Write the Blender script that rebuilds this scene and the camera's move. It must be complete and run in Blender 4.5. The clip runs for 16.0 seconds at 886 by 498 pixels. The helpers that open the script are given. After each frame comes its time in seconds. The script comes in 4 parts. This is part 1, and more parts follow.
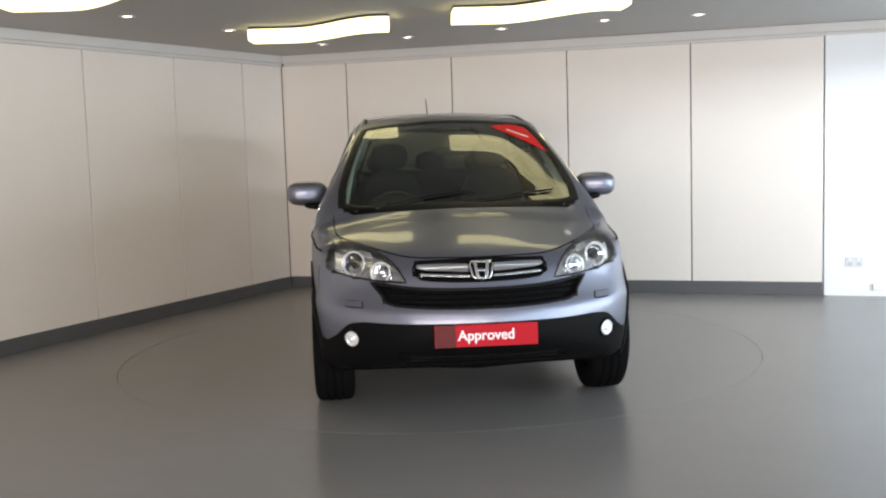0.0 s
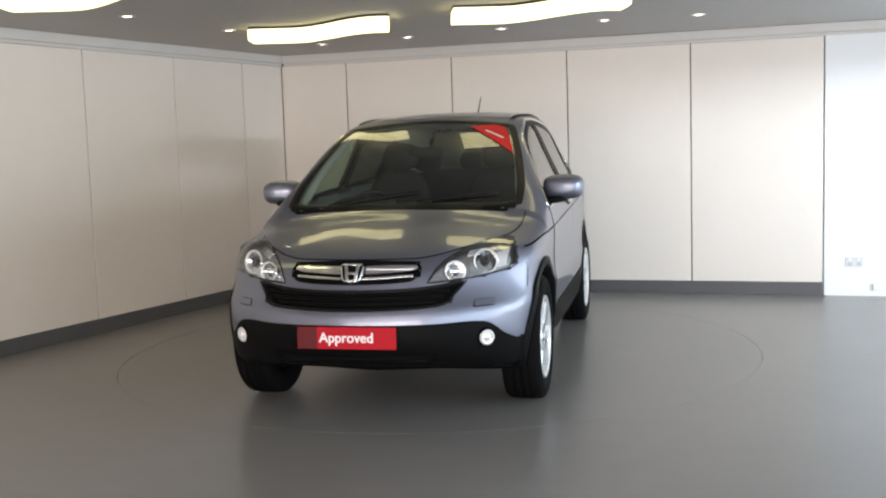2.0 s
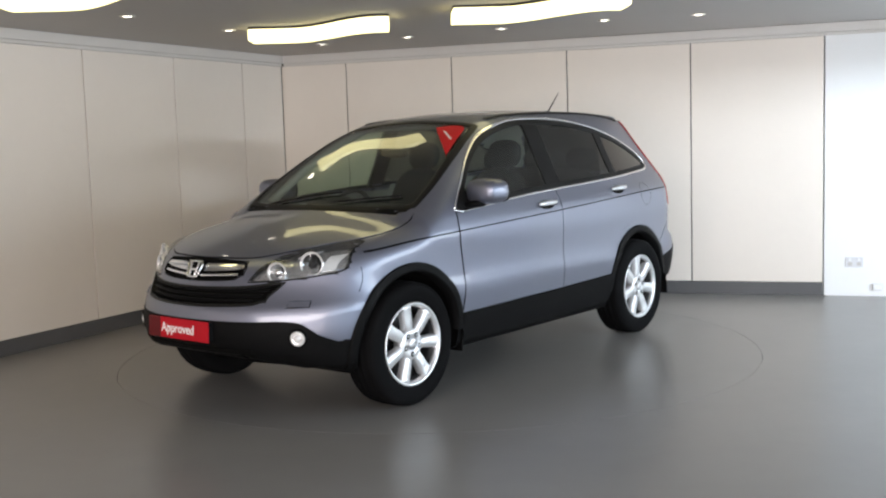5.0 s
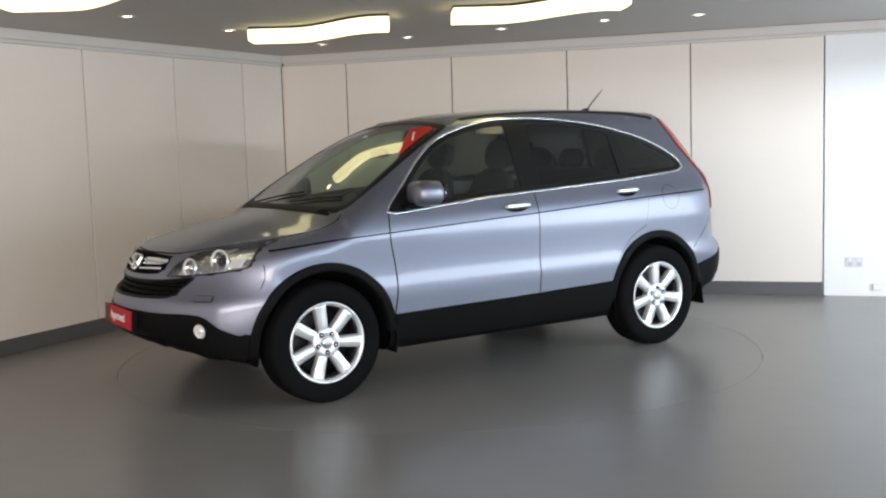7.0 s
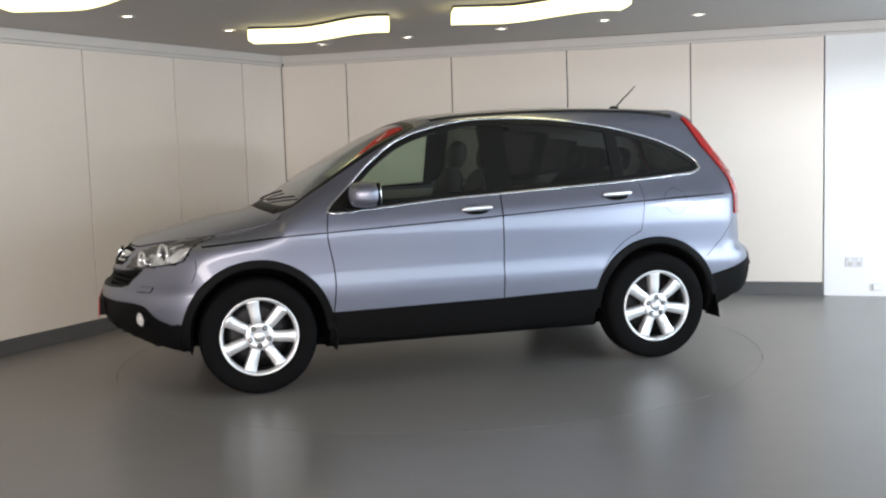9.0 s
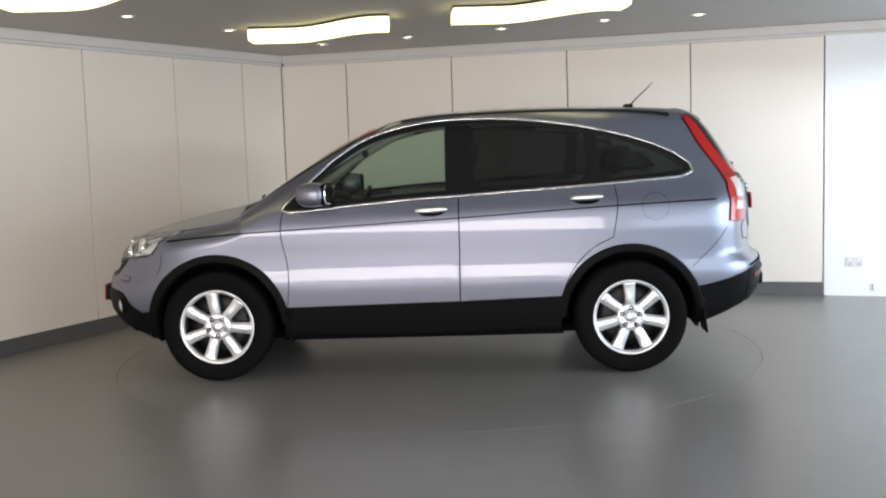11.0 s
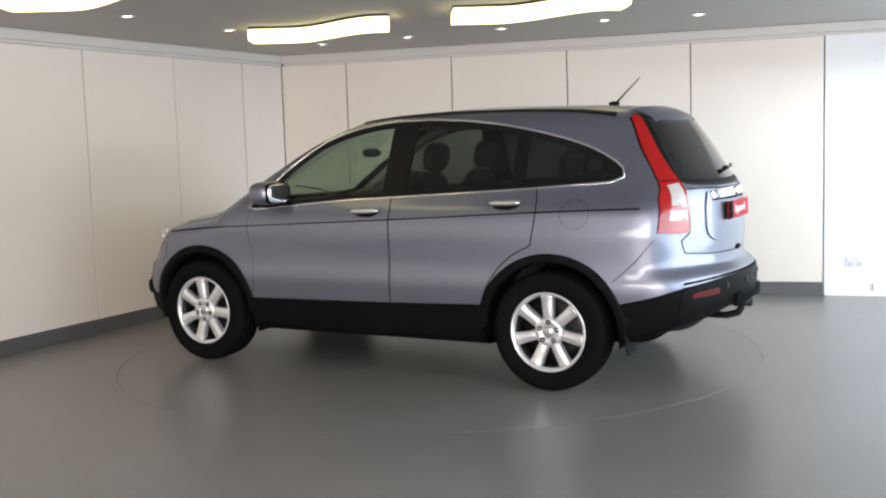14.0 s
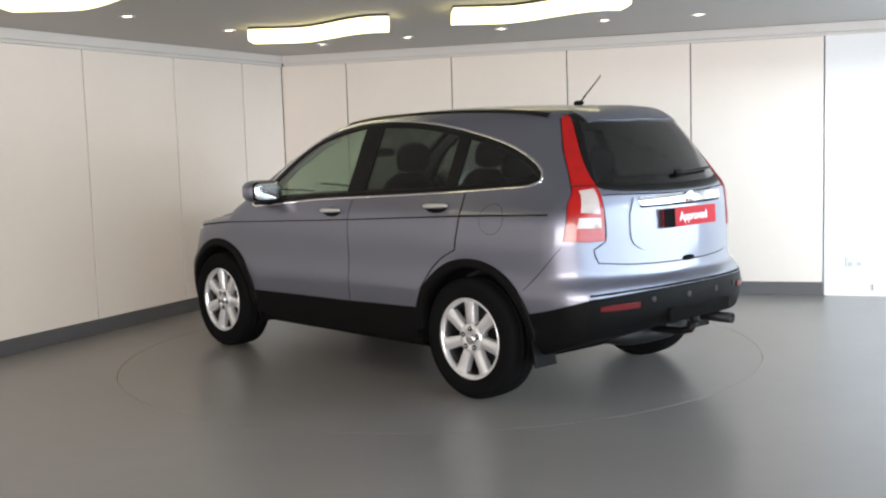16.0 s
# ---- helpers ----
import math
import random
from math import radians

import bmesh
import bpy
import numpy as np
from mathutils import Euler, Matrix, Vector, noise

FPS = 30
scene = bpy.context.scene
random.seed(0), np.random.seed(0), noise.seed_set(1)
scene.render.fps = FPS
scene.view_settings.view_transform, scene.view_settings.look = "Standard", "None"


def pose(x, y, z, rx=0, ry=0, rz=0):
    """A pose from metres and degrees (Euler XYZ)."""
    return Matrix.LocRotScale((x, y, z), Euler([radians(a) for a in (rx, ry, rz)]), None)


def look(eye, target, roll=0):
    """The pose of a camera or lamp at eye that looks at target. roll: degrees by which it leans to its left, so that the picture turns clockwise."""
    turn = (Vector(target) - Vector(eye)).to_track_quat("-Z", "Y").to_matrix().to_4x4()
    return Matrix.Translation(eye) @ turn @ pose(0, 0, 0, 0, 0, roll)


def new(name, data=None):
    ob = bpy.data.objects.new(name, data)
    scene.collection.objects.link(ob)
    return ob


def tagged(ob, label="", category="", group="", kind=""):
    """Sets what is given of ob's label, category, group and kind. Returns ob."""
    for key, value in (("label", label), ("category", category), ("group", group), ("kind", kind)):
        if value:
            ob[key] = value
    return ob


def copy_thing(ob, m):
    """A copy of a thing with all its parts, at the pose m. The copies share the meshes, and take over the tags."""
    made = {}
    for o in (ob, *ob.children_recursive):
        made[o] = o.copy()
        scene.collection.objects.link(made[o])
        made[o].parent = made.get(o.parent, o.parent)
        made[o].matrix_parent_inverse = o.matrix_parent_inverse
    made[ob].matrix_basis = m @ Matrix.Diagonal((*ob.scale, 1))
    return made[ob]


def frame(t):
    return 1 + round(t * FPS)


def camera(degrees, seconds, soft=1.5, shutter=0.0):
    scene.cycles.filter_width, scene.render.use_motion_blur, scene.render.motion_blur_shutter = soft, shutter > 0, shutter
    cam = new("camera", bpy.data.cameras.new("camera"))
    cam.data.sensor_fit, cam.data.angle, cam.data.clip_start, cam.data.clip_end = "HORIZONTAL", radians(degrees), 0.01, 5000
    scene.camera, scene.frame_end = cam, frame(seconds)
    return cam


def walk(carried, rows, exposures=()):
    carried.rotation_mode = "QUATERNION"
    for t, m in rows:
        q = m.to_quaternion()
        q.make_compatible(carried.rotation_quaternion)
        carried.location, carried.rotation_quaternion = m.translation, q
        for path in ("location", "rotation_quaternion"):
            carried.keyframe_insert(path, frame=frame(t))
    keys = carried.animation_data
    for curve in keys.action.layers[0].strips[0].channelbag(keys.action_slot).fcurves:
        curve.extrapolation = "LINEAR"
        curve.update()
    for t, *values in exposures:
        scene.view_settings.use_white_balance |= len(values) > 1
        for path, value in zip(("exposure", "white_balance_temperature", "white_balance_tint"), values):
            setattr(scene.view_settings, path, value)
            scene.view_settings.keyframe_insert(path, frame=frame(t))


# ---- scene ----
cam = camera(45.86, 16.0, soft=2.2)
EYE = (0.0, -7.479, 1.481)
VIEW = look(EYE, (EYE[0] + 0.00595, EYE[1] + 0.99483, EYE[2] - 0.10135), -1.777)
walk(cam, [(0.0, VIEW), (16.0, VIEW)], exposures=[(0.0, 0.37), (2.0, 0.36), (4.0, 0.29), (7.0, 0.25), (9.0, 0.29), (11.4, 0.34), (12.5, 0.42), (14.5, 0.54), (16.0, 0.62)])

# ---- the room's plan ----
# left wall: through LC along LD; back wall: through BC along BD
LC, LD = Vector((-3.252, 0.212, 0)), Vector((1.697, 3.353, 0)).normalized()
BC, BD = Vector((2.416, 2.228, 0)), Vector((0.9478, -0.3190, 0)).normalized()
PANEL_TOP, CEIL, SKIRT = 2.31, 2.42, 0.12
LN = Vector((LD.y, -LD.x, 0))          # into the room
BN = Vector((BD.y, -BD.x, 0))
# the corner where the two meet
_det = LD.x * -BD.y + BD.x * LD.y
_rhs = BC - LC
CORNER = LC + LD * ((_rhs.x * -BD.y + BD.x * _rhs.y) / _det)

# ---- world and lights ----
world = bpy.data.worlds.new("sky")
scene.world = world
world.use_nodes = True
_nt = world.node_tree
_sky = _nt.nodes.new("ShaderNodeTexSky")
_sky.sky_type, _sky.sun_disc = "NISHITA", False
_sky.sun_elevation, _sky.sun_rotation = radians(35), radians(100)
_nt.links.new(_sky.outputs[0], _nt.nodes["Background"].inputs[0])
_nt.nodes["Background"].inputs[1].default_value = 0.10

WINDOW_LIGHT, SIDE_LIGHT, FRONT_LIGHT, LUMINAIRE, SPOT = 250.0, 250.0, 400.0, 2.0, 8.0


def area_lamp(name, m, sx, sy, watts, colour, spread=180):
    d = bpy.data.lights.new(name, "AREA")
    d.shape, d.size, d.size_y, d.energy, d.color, d.spread = "RECTANGLE", sx, sy, watts, colour, radians(spread)
    o = new(name, d)
    o.matrix_world = m
    return o


# ---- materials ----
def material(name, colour, rough=0.5, metal=0.0, coat=0.0, var=0.0, scale=8.0, bump=0.0, bump_scale=60.0, rough_var=0.0,
             spec=0.5, object_var=0.0, detail=5.0, coat_rough=0.04):
    """Principled surface with variation at two scales, in object space."""
    m = bpy.data.materials.new(name)
    m.use_nodes = True
    nt = m.node_tree
    b = nt.nodes["Principled BSDF"]
    b.inputs["Base Color"].default_value = (*colour, 1)
    b.inputs["Roughness"].default_value = rough
    b.inputs["Metallic"].default_value = metal
    b.inputs["Coat Weight"].default_value = coat
    b.inputs["Coat Roughness"].default_value = coat_rough
    b.inputs["Specular IOR Level"].default_value = spec
    if not (var or bump or rough_var or object_var):
        return m
    tc = nt.nodes.new("ShaderNodeTexCoord")

    def noise_at(s):
        n = nt.nodes.new("ShaderNodeTexNoise")
        n.inputs["Scale"].default_value = s
        n.inputs["Detail"].default_value = detail
        nt.links.new(tc.outputs["Object"], n.inputs["Vector"])
        return n

    if var or object_var:
        big, small = noise_at(scale), noise_at(scale * 11)
        add = nt.nodes.new("ShaderNodeMath")
        add.operation = "MULTIPLY_ADD"
        add.inputs[1].default_value = 0.35
        nt.links.new(small.outputs["Fac"], add.inputs[0])
        nt.links.new(big.outputs["Fac"], add.inputs[2])
        ramp = nt.nodes.new("ShaderNodeMapRange")
        ramp.inputs["From Min"].default_value, ramp.inputs["From Max"].default_value = 0.35, 1.05
        ramp.inputs["To Min"].default_value, ramp.inputs["To Max"].default_value = 1 - var, 1 + var
        nt.links.new(add.outputs[0], ramp.inputs["Value"])
        last = ramp.outputs[0]
        if object_var:
            info = nt.nodes.new("ShaderNodeObjectInfo")
            r2 = nt.nodes.new("ShaderNodeMapRange")
            r2.inputs["To Min"].default_value, r2.inputs["To Max"].default_value = 1 - object_var, 1 + object_var
            nt.links.new(info.outputs["Random"], r2.inputs["Value"])
            mul = nt.nodes.new("ShaderNodeMath")
            mul.operation = "MULTIPLY"
            nt.links.new(last, mul.inputs[0])
            nt.links.new(r2.outputs[0], mul.inputs[1])
            last = mul.outputs[0]
        mix = nt.nodes.new("ShaderNodeVectorMath")
        mix.operation = "SCALE"
        mix.inputs[0].default_value = colour
        nt.links.new(last, mix.inputs["Scale"])
        nt.links.new(mix.outputs[0], b.inputs["Base Color"])
    if rough_var:
        rn = noise_at(scale * 0.7)
        r3 = nt.nodes.new("ShaderNodeMapRange")
        r3.inputs["From Min"].default_value, r3.inputs["From Max"].default_value = 0.3, 0.7
        r3.inputs["To Min"].default_value, r3.inputs["To Max"].default_value = rough - rough_var, rough + rough_var
        nt.links.new(rn.outputs["Fac"], r3.inputs["Value"])
        nt.links.new(r3.outputs[0], b.inputs["Roughness"])
    if bump:
        bn = noise_at(bump_scale)
        bp = nt.nodes.new("ShaderNodeBump")
        bp.inputs["Strength"].default_value = bump
        bp.inputs["Distance"].default_value = 0.01
        nt.links.new(bn.outputs["Fac"], bp.inputs["Height"])
        nt.links.new(bp.outputs[0], b.inputs["Normal"])
    return m


def glowing(name, colour, strength):
    m = bpy.data.materials.new(name)
    m.use_nodes = True
    b = m.node_tree.nodes["Principled BSDF"]
    b.inputs["Base Color"].default_value = (0.8, 0.8, 0.75, 1)
    b.inputs["Emission Color"].default_value = (*colour, 1)
    b.inputs["Emission Strength"].default_value = strength
    return m


def pane(name, tint, gloss=(1, 1, 1)):
    """A thin sheet of tinted glass: it lets light straight through and mirrors more at a glancing angle."""
    m = bpy.data.materials.new(name)
    m.use_nodes = True
    nt = m.node_tree
    nt.nodes.remove(nt.nodes["Principled BSDF"])
    clear, shine, mix, lw, power, gain = (nt.nodes.new("ShaderNode" + k) for k in ("BsdfTransparent", "BsdfGlossy", "MixShader", "LayerWeight", "Math", "Math"))
    clear.inputs["Color"].default_value = (*tint, 1)
    shine.inputs["Color"].default_value = (*gloss, 1)
    shine.inputs["Roughness"].default_value = 0.03
    lw.inputs["Blend"].default_value = 0.5
    power.operation, gain.operation = "POWER", "MULTIPLY_ADD"
    power.inputs[1].default_value = 4.0
    gain.inputs[1].default_value, gain.inputs[2].default_value = 0.85, 0.06
    nt.links.new(lw.outputs["Facing"], power.inputs[0])
    nt.links.new(power.outputs[0], gain.inputs[0])
    nt.links.new(gain.outputs[0], mix.inputs[0])
    nt.links.new(clear.outputs[0], mix.inputs[1])
    nt.links.new(shine.outputs[0], mix.inputs[2])
    nt.links.new(mix.outputs[0], nt.nodes["Material Output"].inputs["Surface"])
    return m


M_WALL = material("cream_laminate", (0.74, 0.675, 0.610), 0.42, var=0.03, scale=1.3, bump=0.04, bump_scale=25, object_var=0.015)
M_JOINT = material("joint_shadow_gap", (0.12, 0.11, 0.10), 0.7)
M_PLASTER = material("white_plaster", (0.80, 0.80, 0.80), 0.6, var=0.02, scale=2, bump=0.08, bump_scale=40)
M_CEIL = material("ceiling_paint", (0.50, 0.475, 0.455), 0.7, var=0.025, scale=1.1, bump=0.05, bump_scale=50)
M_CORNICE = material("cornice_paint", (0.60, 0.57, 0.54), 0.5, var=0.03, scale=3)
M_SKIRT = material("skirting_grey", (0.085, 0.085, 0.088), 0.5, var=0.1, scale=3, bump=0.04)
M_FLOOR = material("grey_floor_coating", (0.236, 0.228, 0.218), 0.29, var=0.12, scale=0.55, rough_var=0.015, detail=3.0)
M_DARK = material("black_gap", (0.005, 0.005, 0.005), 0.8, spec=0.05)
M_LUM = glowing("lit_diffuser", (1.0, 0.88, 0.42), LUMINAIRE)
M_LUMRIM = material("luminaire_frame", (0.06, 0.055, 0.05), 0.5)
M_SPOTRING = material("spot_bezel", (0.7, 0.68, 0.65), 0.3, metal=0.6)
M_SPOT = glowing("spot_lens", (1.0, 0.9, 0.75), SPOT)
M_SOCKET = material("socket_plastic", (0.62, 0.62, 0.64), 0.35)


# ---- mesh helpers ----
def mesh_ob(name, verts, faces, mat, parent=None, smooth=True, label=""):
    me = bpy.data.meshes.new(name)
    me.from_pydata([tuple(v) for v in verts], [], [tuple(f) for f in faces])
    me.materials.append(mat)
    if smooth:
        me.shade_smooth()
    me.update()
    ob = new(name, me)
    if parent is not None:
        ob.parent = parent
    if label:
        ob["label"] = label
    return ob


def part(name, bm, mat, parent=None, label="", smooth=True):
    me = bpy.data.meshes.new(name)
    bm.to_mesh(me)
    bm.free()
    me.materials.append(mat)
    if smooth:
        me.shade_smooth()
    ob = new(name, me)
    if parent is not None:
        ob.parent = parent
    if label:
        ob["label"] = label
    return ob


def box_bm(size, m=None, bevel=0.0, bm=None):
    """A bevelled box of that size, added to bm."""
    b = bmesh.new()
    bmesh.ops.create_cube(b, size=1.0, matrix=Matrix.Diagonal((*size, 1)))
    if bevel:
        bmesh.ops.bevel(b, geom=b.edges[:], offset=bevel, segments=2, profile=0.5, affect="EDGES")
    if m is not None:
        b.transform(m)
    if bm is None:
        return b
    tmp = bpy.data.meshes.new("t")
    b.to_mesh(tmp)
    b.free()
    bm.from_mesh(tmp)
    bpy.data.meshes.remove(tmp)
    return bm


def lathe_bm(profile, n=48, m=None, bm=None, closed=False):
    """Turns a profile of (radius, height) round z."""
    bm = bm or bmesh.new()
    rings = []
    for r, h in profile:
        ring = []
        for i in range(n):
            a = 2 * math.pi * i / n
            v = Vector((r * math.cos(a), r * math.sin(a), h))
            ring.append(bm.verts.new(m @ v if m is not None else v))
        rings.append(ring)
    pairs = list(zip(rings, rings[1:])) + ([(rings[-1], rings[0])] if closed else [])
    for a, b in pairs:
        for i in range(n):
            bm.faces.new((a[i], a[(i + 1) % n], b[(i + 1) % n], b[i]))
    if not closed:
        bm.faces.new(rings[0][::-1])
        bm.faces.new(rings[-1])
    bmesh.ops.recalc_face_normals(bm, faces=bm.faces[:])
    return bm


def frame_at(origin, along, normal):
    """x along the wall, y into the wall, z up."""
    return Matrix((( along.x, -normal.x, 0, origin.x), (along.y, -normal.y, 0, origin.y), (0, 0, 1, origin.z), (0, 0, 0, 1)))


# ---- large structure ----
TABLE_R = 2.237


def build_floor():
    n = 96
    verts, faces = [], []
    ring = [(TABLE_R + 0.0015, 0.0), (3.5, 0.0), (16.0, 0.0)]
    for r, z in ring:
        for i in range(n):
            a = 2 * math.pi * i / n
            verts.append((r * math.cos(a), r * math.sin(a), z))
    for k in range(2):
        for i in range(n):
            j = (i + 1) % n
            faces.append((k * n + i, k * n + j, (k + 1) * n + j, (k + 1) * n + i)[::-1])
    # the rim's drop into the pit
    base = len(verts)
    for i in range(n):
        a = 2 * math.pi * i / n
        verts.append(((TABLE_R + 0.0015) * math.cos(a), (TABLE_R + 0.0015) * math.sin(a), -0.06))
    for i in range(n):
        j = (i + 1) % n
        faces.append((i, j, base + j, base + i))
    faces.append(tuple(range(base, base + n)))
    f = mesh_ob("floor", verts, faces, M_FLOOR, smooth=False)
    return tagged(f, "smooth dark grey coated showroom floor, slightly glossy", "floor", kind="structure")


def build_turntable():
    bm = lathe_bm([(TABLE_R - 0.002, -0.05), (TABLE_R - 0.002, -0.002), (TABLE_R - 0.003, 0.0)], n=160)
    t = new("turntable")
    part("turntable_top", bm, M_FLOOR, t, smooth=False)
    rim = lathe_bm([(TABLE_R - 0.002, -0.022), (TABLE_R + 0.001, -0.022), (TABLE_R + 0.001, -0.006), (TABLE_R - 0.002, -0.006)], n=160, closed=True)
    part("edge_seal", rim, M_DARK, t, "dark rubber edge seal")
    return tagged(t, "round turntable set flush into the grey showroom floor", "turntable")


def wall_panels(wall, m, joints, z0, z1, mat):
    """Boards between joints, each one a piece of the wall."""
    for a, b in zip(joints, joints[1:]):
        bm = box_bm((b - a - 0.011, 0.018, z1 - z0), pose((a + b) / 2, -0.009, (z0 + z1) / 2), bevel=0.003)
        o = part("panel", bm, mat, wall, smooth=False)
        o.matrix_basis = Matrix.Identity(4)


def build_walls():
    # left wall: s runs towards the corner
    s_c = (CORNER - LC).dot(LD)
    t_c = (CORNER - BC).dot(BD)
    m = frame_at(LC, LD, LN)
    w = part("wall_left", box_bm((14.0 + s_c, 0.2, CEIL), pose((s_c - 14.0) / 2, 0.1, CEIL / 2)), M_JOINT, smooth=False)
    w.matrix_world = m
    tagged(w, "panelled wall of cream laminate boards with thin joints", "wall", kind="structure")
    wall_panels(w, m, [0.97 - 1.12 * k for k in range(11, -1, -1)] + [2.06, 3.06, s_c - 0.030], SKIRT, PANEL_TOP, M_WALL)
    # back wall: panelled up to 1.12, plain white plaster beyond
    m2 = frame_at(BC, BD, BN)
    w2 = part("wall_back", box_bm((1.12 - t_c, 0.2, CEIL), pose((1.12 + t_c) / 2, 0.1, CEIL / 2)), M_JOINT, smooth=False)
    w2.matrix_world = m2
    tagged(w2, "back wall of pale laminate boards, bright towards the daylight", "wall", kind="structure")
    wall_panels(w2, m2, [t_c + 0.004, -3.458, -2.334, -1.183, -0.034, 1.121], SKIRT, PANEL_TOP, M_WALL)
    w3 = part("wall_end", box_bm((4.6, 0.25, CEIL), pose(1.126 + 2.3, 0.105, CEIL / 2), bevel=0.004), M_PLASTER, smooth=False)
    w3.matrix_world = m2
    tagged(w3, "plain white plaster wall beside the boards", "wall", kind="structure")
    for name, mm, a, b in (("skirting_left", m, -13.0, s_c - 0.02), ("skirting_back", m2, t_c + 0.03, 1.12)):
        bm = box_bm((b - a, 0.026, SKIRT - 0.004), pose((a + b) / 2, -0.013, (SKIRT - 0.004) / 2), bevel=0.004)
        o = part(name, bm, M_SKIRT, smooth=False)
        o.matrix_world = mm
        tagged(o, "dark grey skirting along the foot of the boards", "skirting", kind="structure")
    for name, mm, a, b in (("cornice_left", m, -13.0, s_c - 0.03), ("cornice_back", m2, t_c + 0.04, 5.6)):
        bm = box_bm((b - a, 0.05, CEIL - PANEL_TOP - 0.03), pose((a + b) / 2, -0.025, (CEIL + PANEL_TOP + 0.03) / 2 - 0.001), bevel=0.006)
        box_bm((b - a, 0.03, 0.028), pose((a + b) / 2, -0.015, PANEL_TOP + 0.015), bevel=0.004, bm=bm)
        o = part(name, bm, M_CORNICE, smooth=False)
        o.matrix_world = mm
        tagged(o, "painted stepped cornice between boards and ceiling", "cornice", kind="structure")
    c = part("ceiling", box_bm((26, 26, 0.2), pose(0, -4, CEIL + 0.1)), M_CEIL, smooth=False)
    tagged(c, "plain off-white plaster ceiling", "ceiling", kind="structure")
    return m, m2


# side wall with the glazed front: u runs along it, away from the back wall
RIGHT_U = 4.6


def build_far_side(m2):
    r = Matrix.Translation(BC + BD * RIGHT_U) @ frame_at(Vector((0, 0, 0)), BN, -BD)
    # an opening from 0.5 to 12.2 along the wall, up to 2.05
    pieces = (("wall_right", (-0.1, 0.5, 0.0, CEIL)), ("wall_right_far", (12.2, 14.5, 0.0, CEIL)), ("wall_over_opening", (0.5, 12.2, 2.05, CEIL)))
    for name, (a, b, z0, z1) in pieces:
        o = part(name, box_bm((b - a, 0.25, z1 - z0), pose((a + b) / 2, 0.125, (z0 + z1) / 2)), M_PLASTER, smooth=False)
        o.matrix_world = r
        tagged(o, "plain white wall round the wide daylight opening", "wall", kind="structure")
    # sky light slanting in past the jamb towards the end wall, and the dimmer light of the rest of the opening
    area_lamp("slanting_daylight", r @ pose(4.75, 3.0, 2.35, -90, 0, -42) @ pose(0, 0, 0, -8, 0, 0), 2.6, 0.7, WINDOW_LIGHT, (0.78, 0.89, 1.0), spread=75)
    area_lamp("daylight", r @ pose(6.35, 0.3, 1.3, -90, 0, 0), 11.4, 1.4, SIDE_LIGHT, (0.72, 0.87, 1.0), spread=160)
    # added behind the viewer, unseen: wall ends, sill and head round an opening with a warm fill lamp
    for name, a, b, z0, z1 in (("wall_behind", -15.0, -6.6, 0.0, CEIL), ("wall_behind_far", 2.7, 15.0, 0.0, CEIL), ("wall_over_front", -6.6, 2.7, 2.15, CEIL), ("wall_under_front", -6.6, 2.7, 0.0, 0.6)):
        o = part(name, box_bm((b - a, 0.2, z1 - z0), pose((a + b) / 2, -11.4, (z0 + z1) / 2)), M_PLASTER, smooth=False)
        tagged(o, "unseen plain white wall added round the front fill opening", "wall", kind="structure")
    area_lamp("front_fill", pose(-1.95, -11.45, 1.40, 90, 0, 0), 9.1, 1.45, FRONT_LIGHT, (1.0, 0.91, 0.87), spread=160)
    return r


def wave(s):
    """The bend of a luminaire across its length, s from 0 to 1."""
    return 0.5 - 0.5 * math.cos(math.pi * min(1.0, max(0.0, (s - 0.30) / 0.62)))


def build_luminaire():
    """A flat box luminaire, bent like a wave in plan; x runs along it, 1.10 long."""
    n, length, wide, drop = 40, 1.10, 0.30, 0.085
    t = new("ceiling_light")

    def ribbon(w, z0, z1, name, mat, label=""):
        verts, faces = [], []
        for i in range(n + 1):
            s = i / n
            x, y = length * (s - 0.5), -0.62 * (wave(s) - 0.5)
            for yy, zz in ((y - w / 2, z0), (y - w / 2, z1), (y + w / 2, z1), (y + w / 2, z0)):
                verts.append((x, yy, zz))
        for i in range(n):
            for k in range(4):
                faces.append((4 * i + k, 4 * i + (k + 1) % 4, 4 * i + 4 + (k + 1) % 4, 4 * i + 4 + k)[::-1])
        faces += [(0, 1, 2, 3), (4 * n + 3, 4 * n + 2, 4 * n + 1, 4 * n)]
        o = mesh_ob(name, verts, faces, mat, t, smooth=False, label=label)
        bv = o.modifiers.new("soft", "BEVEL")
        bv.width, bv.segments, bv.limit_method = 0.006, 2, "ANGLE"
        return o

    ribbon(wide, -drop - 0.02, -0.02, "diffuser", M_LUM, "glowing warm white diffuser")
    ribbon(wide + 0.012, -0.0195, -0.013, "frame", M_LUMRIM, "thin dark frame")
    ribbon(wide - 0.06, -0.0125, 0.002, "base", M_LUMRIM)
    return tagged(t, "wave-shaped lit ceiling light with warm white diffuser", "ceiling light", "wave ceiling lights")


def build_spot():
    t = new("downlight")
    part("bezel", lathe_bm([(0.055, 0.0005), (0.055, -0.008), (0.042, -0.010), (0.038, -0.004), (0.038, 0.0005)], n=32, closed=True), M_SPOTRING, t)
    part("lens", lathe_bm([(0.0375, 0.0), (0.0375, -0.005), (0.02, -0.007)], n=24), M_SPOT, t, "glowing round lens")
    return tagged(t, "small round recessed downlight with metal bezel", "downlight", "recessed downlights")


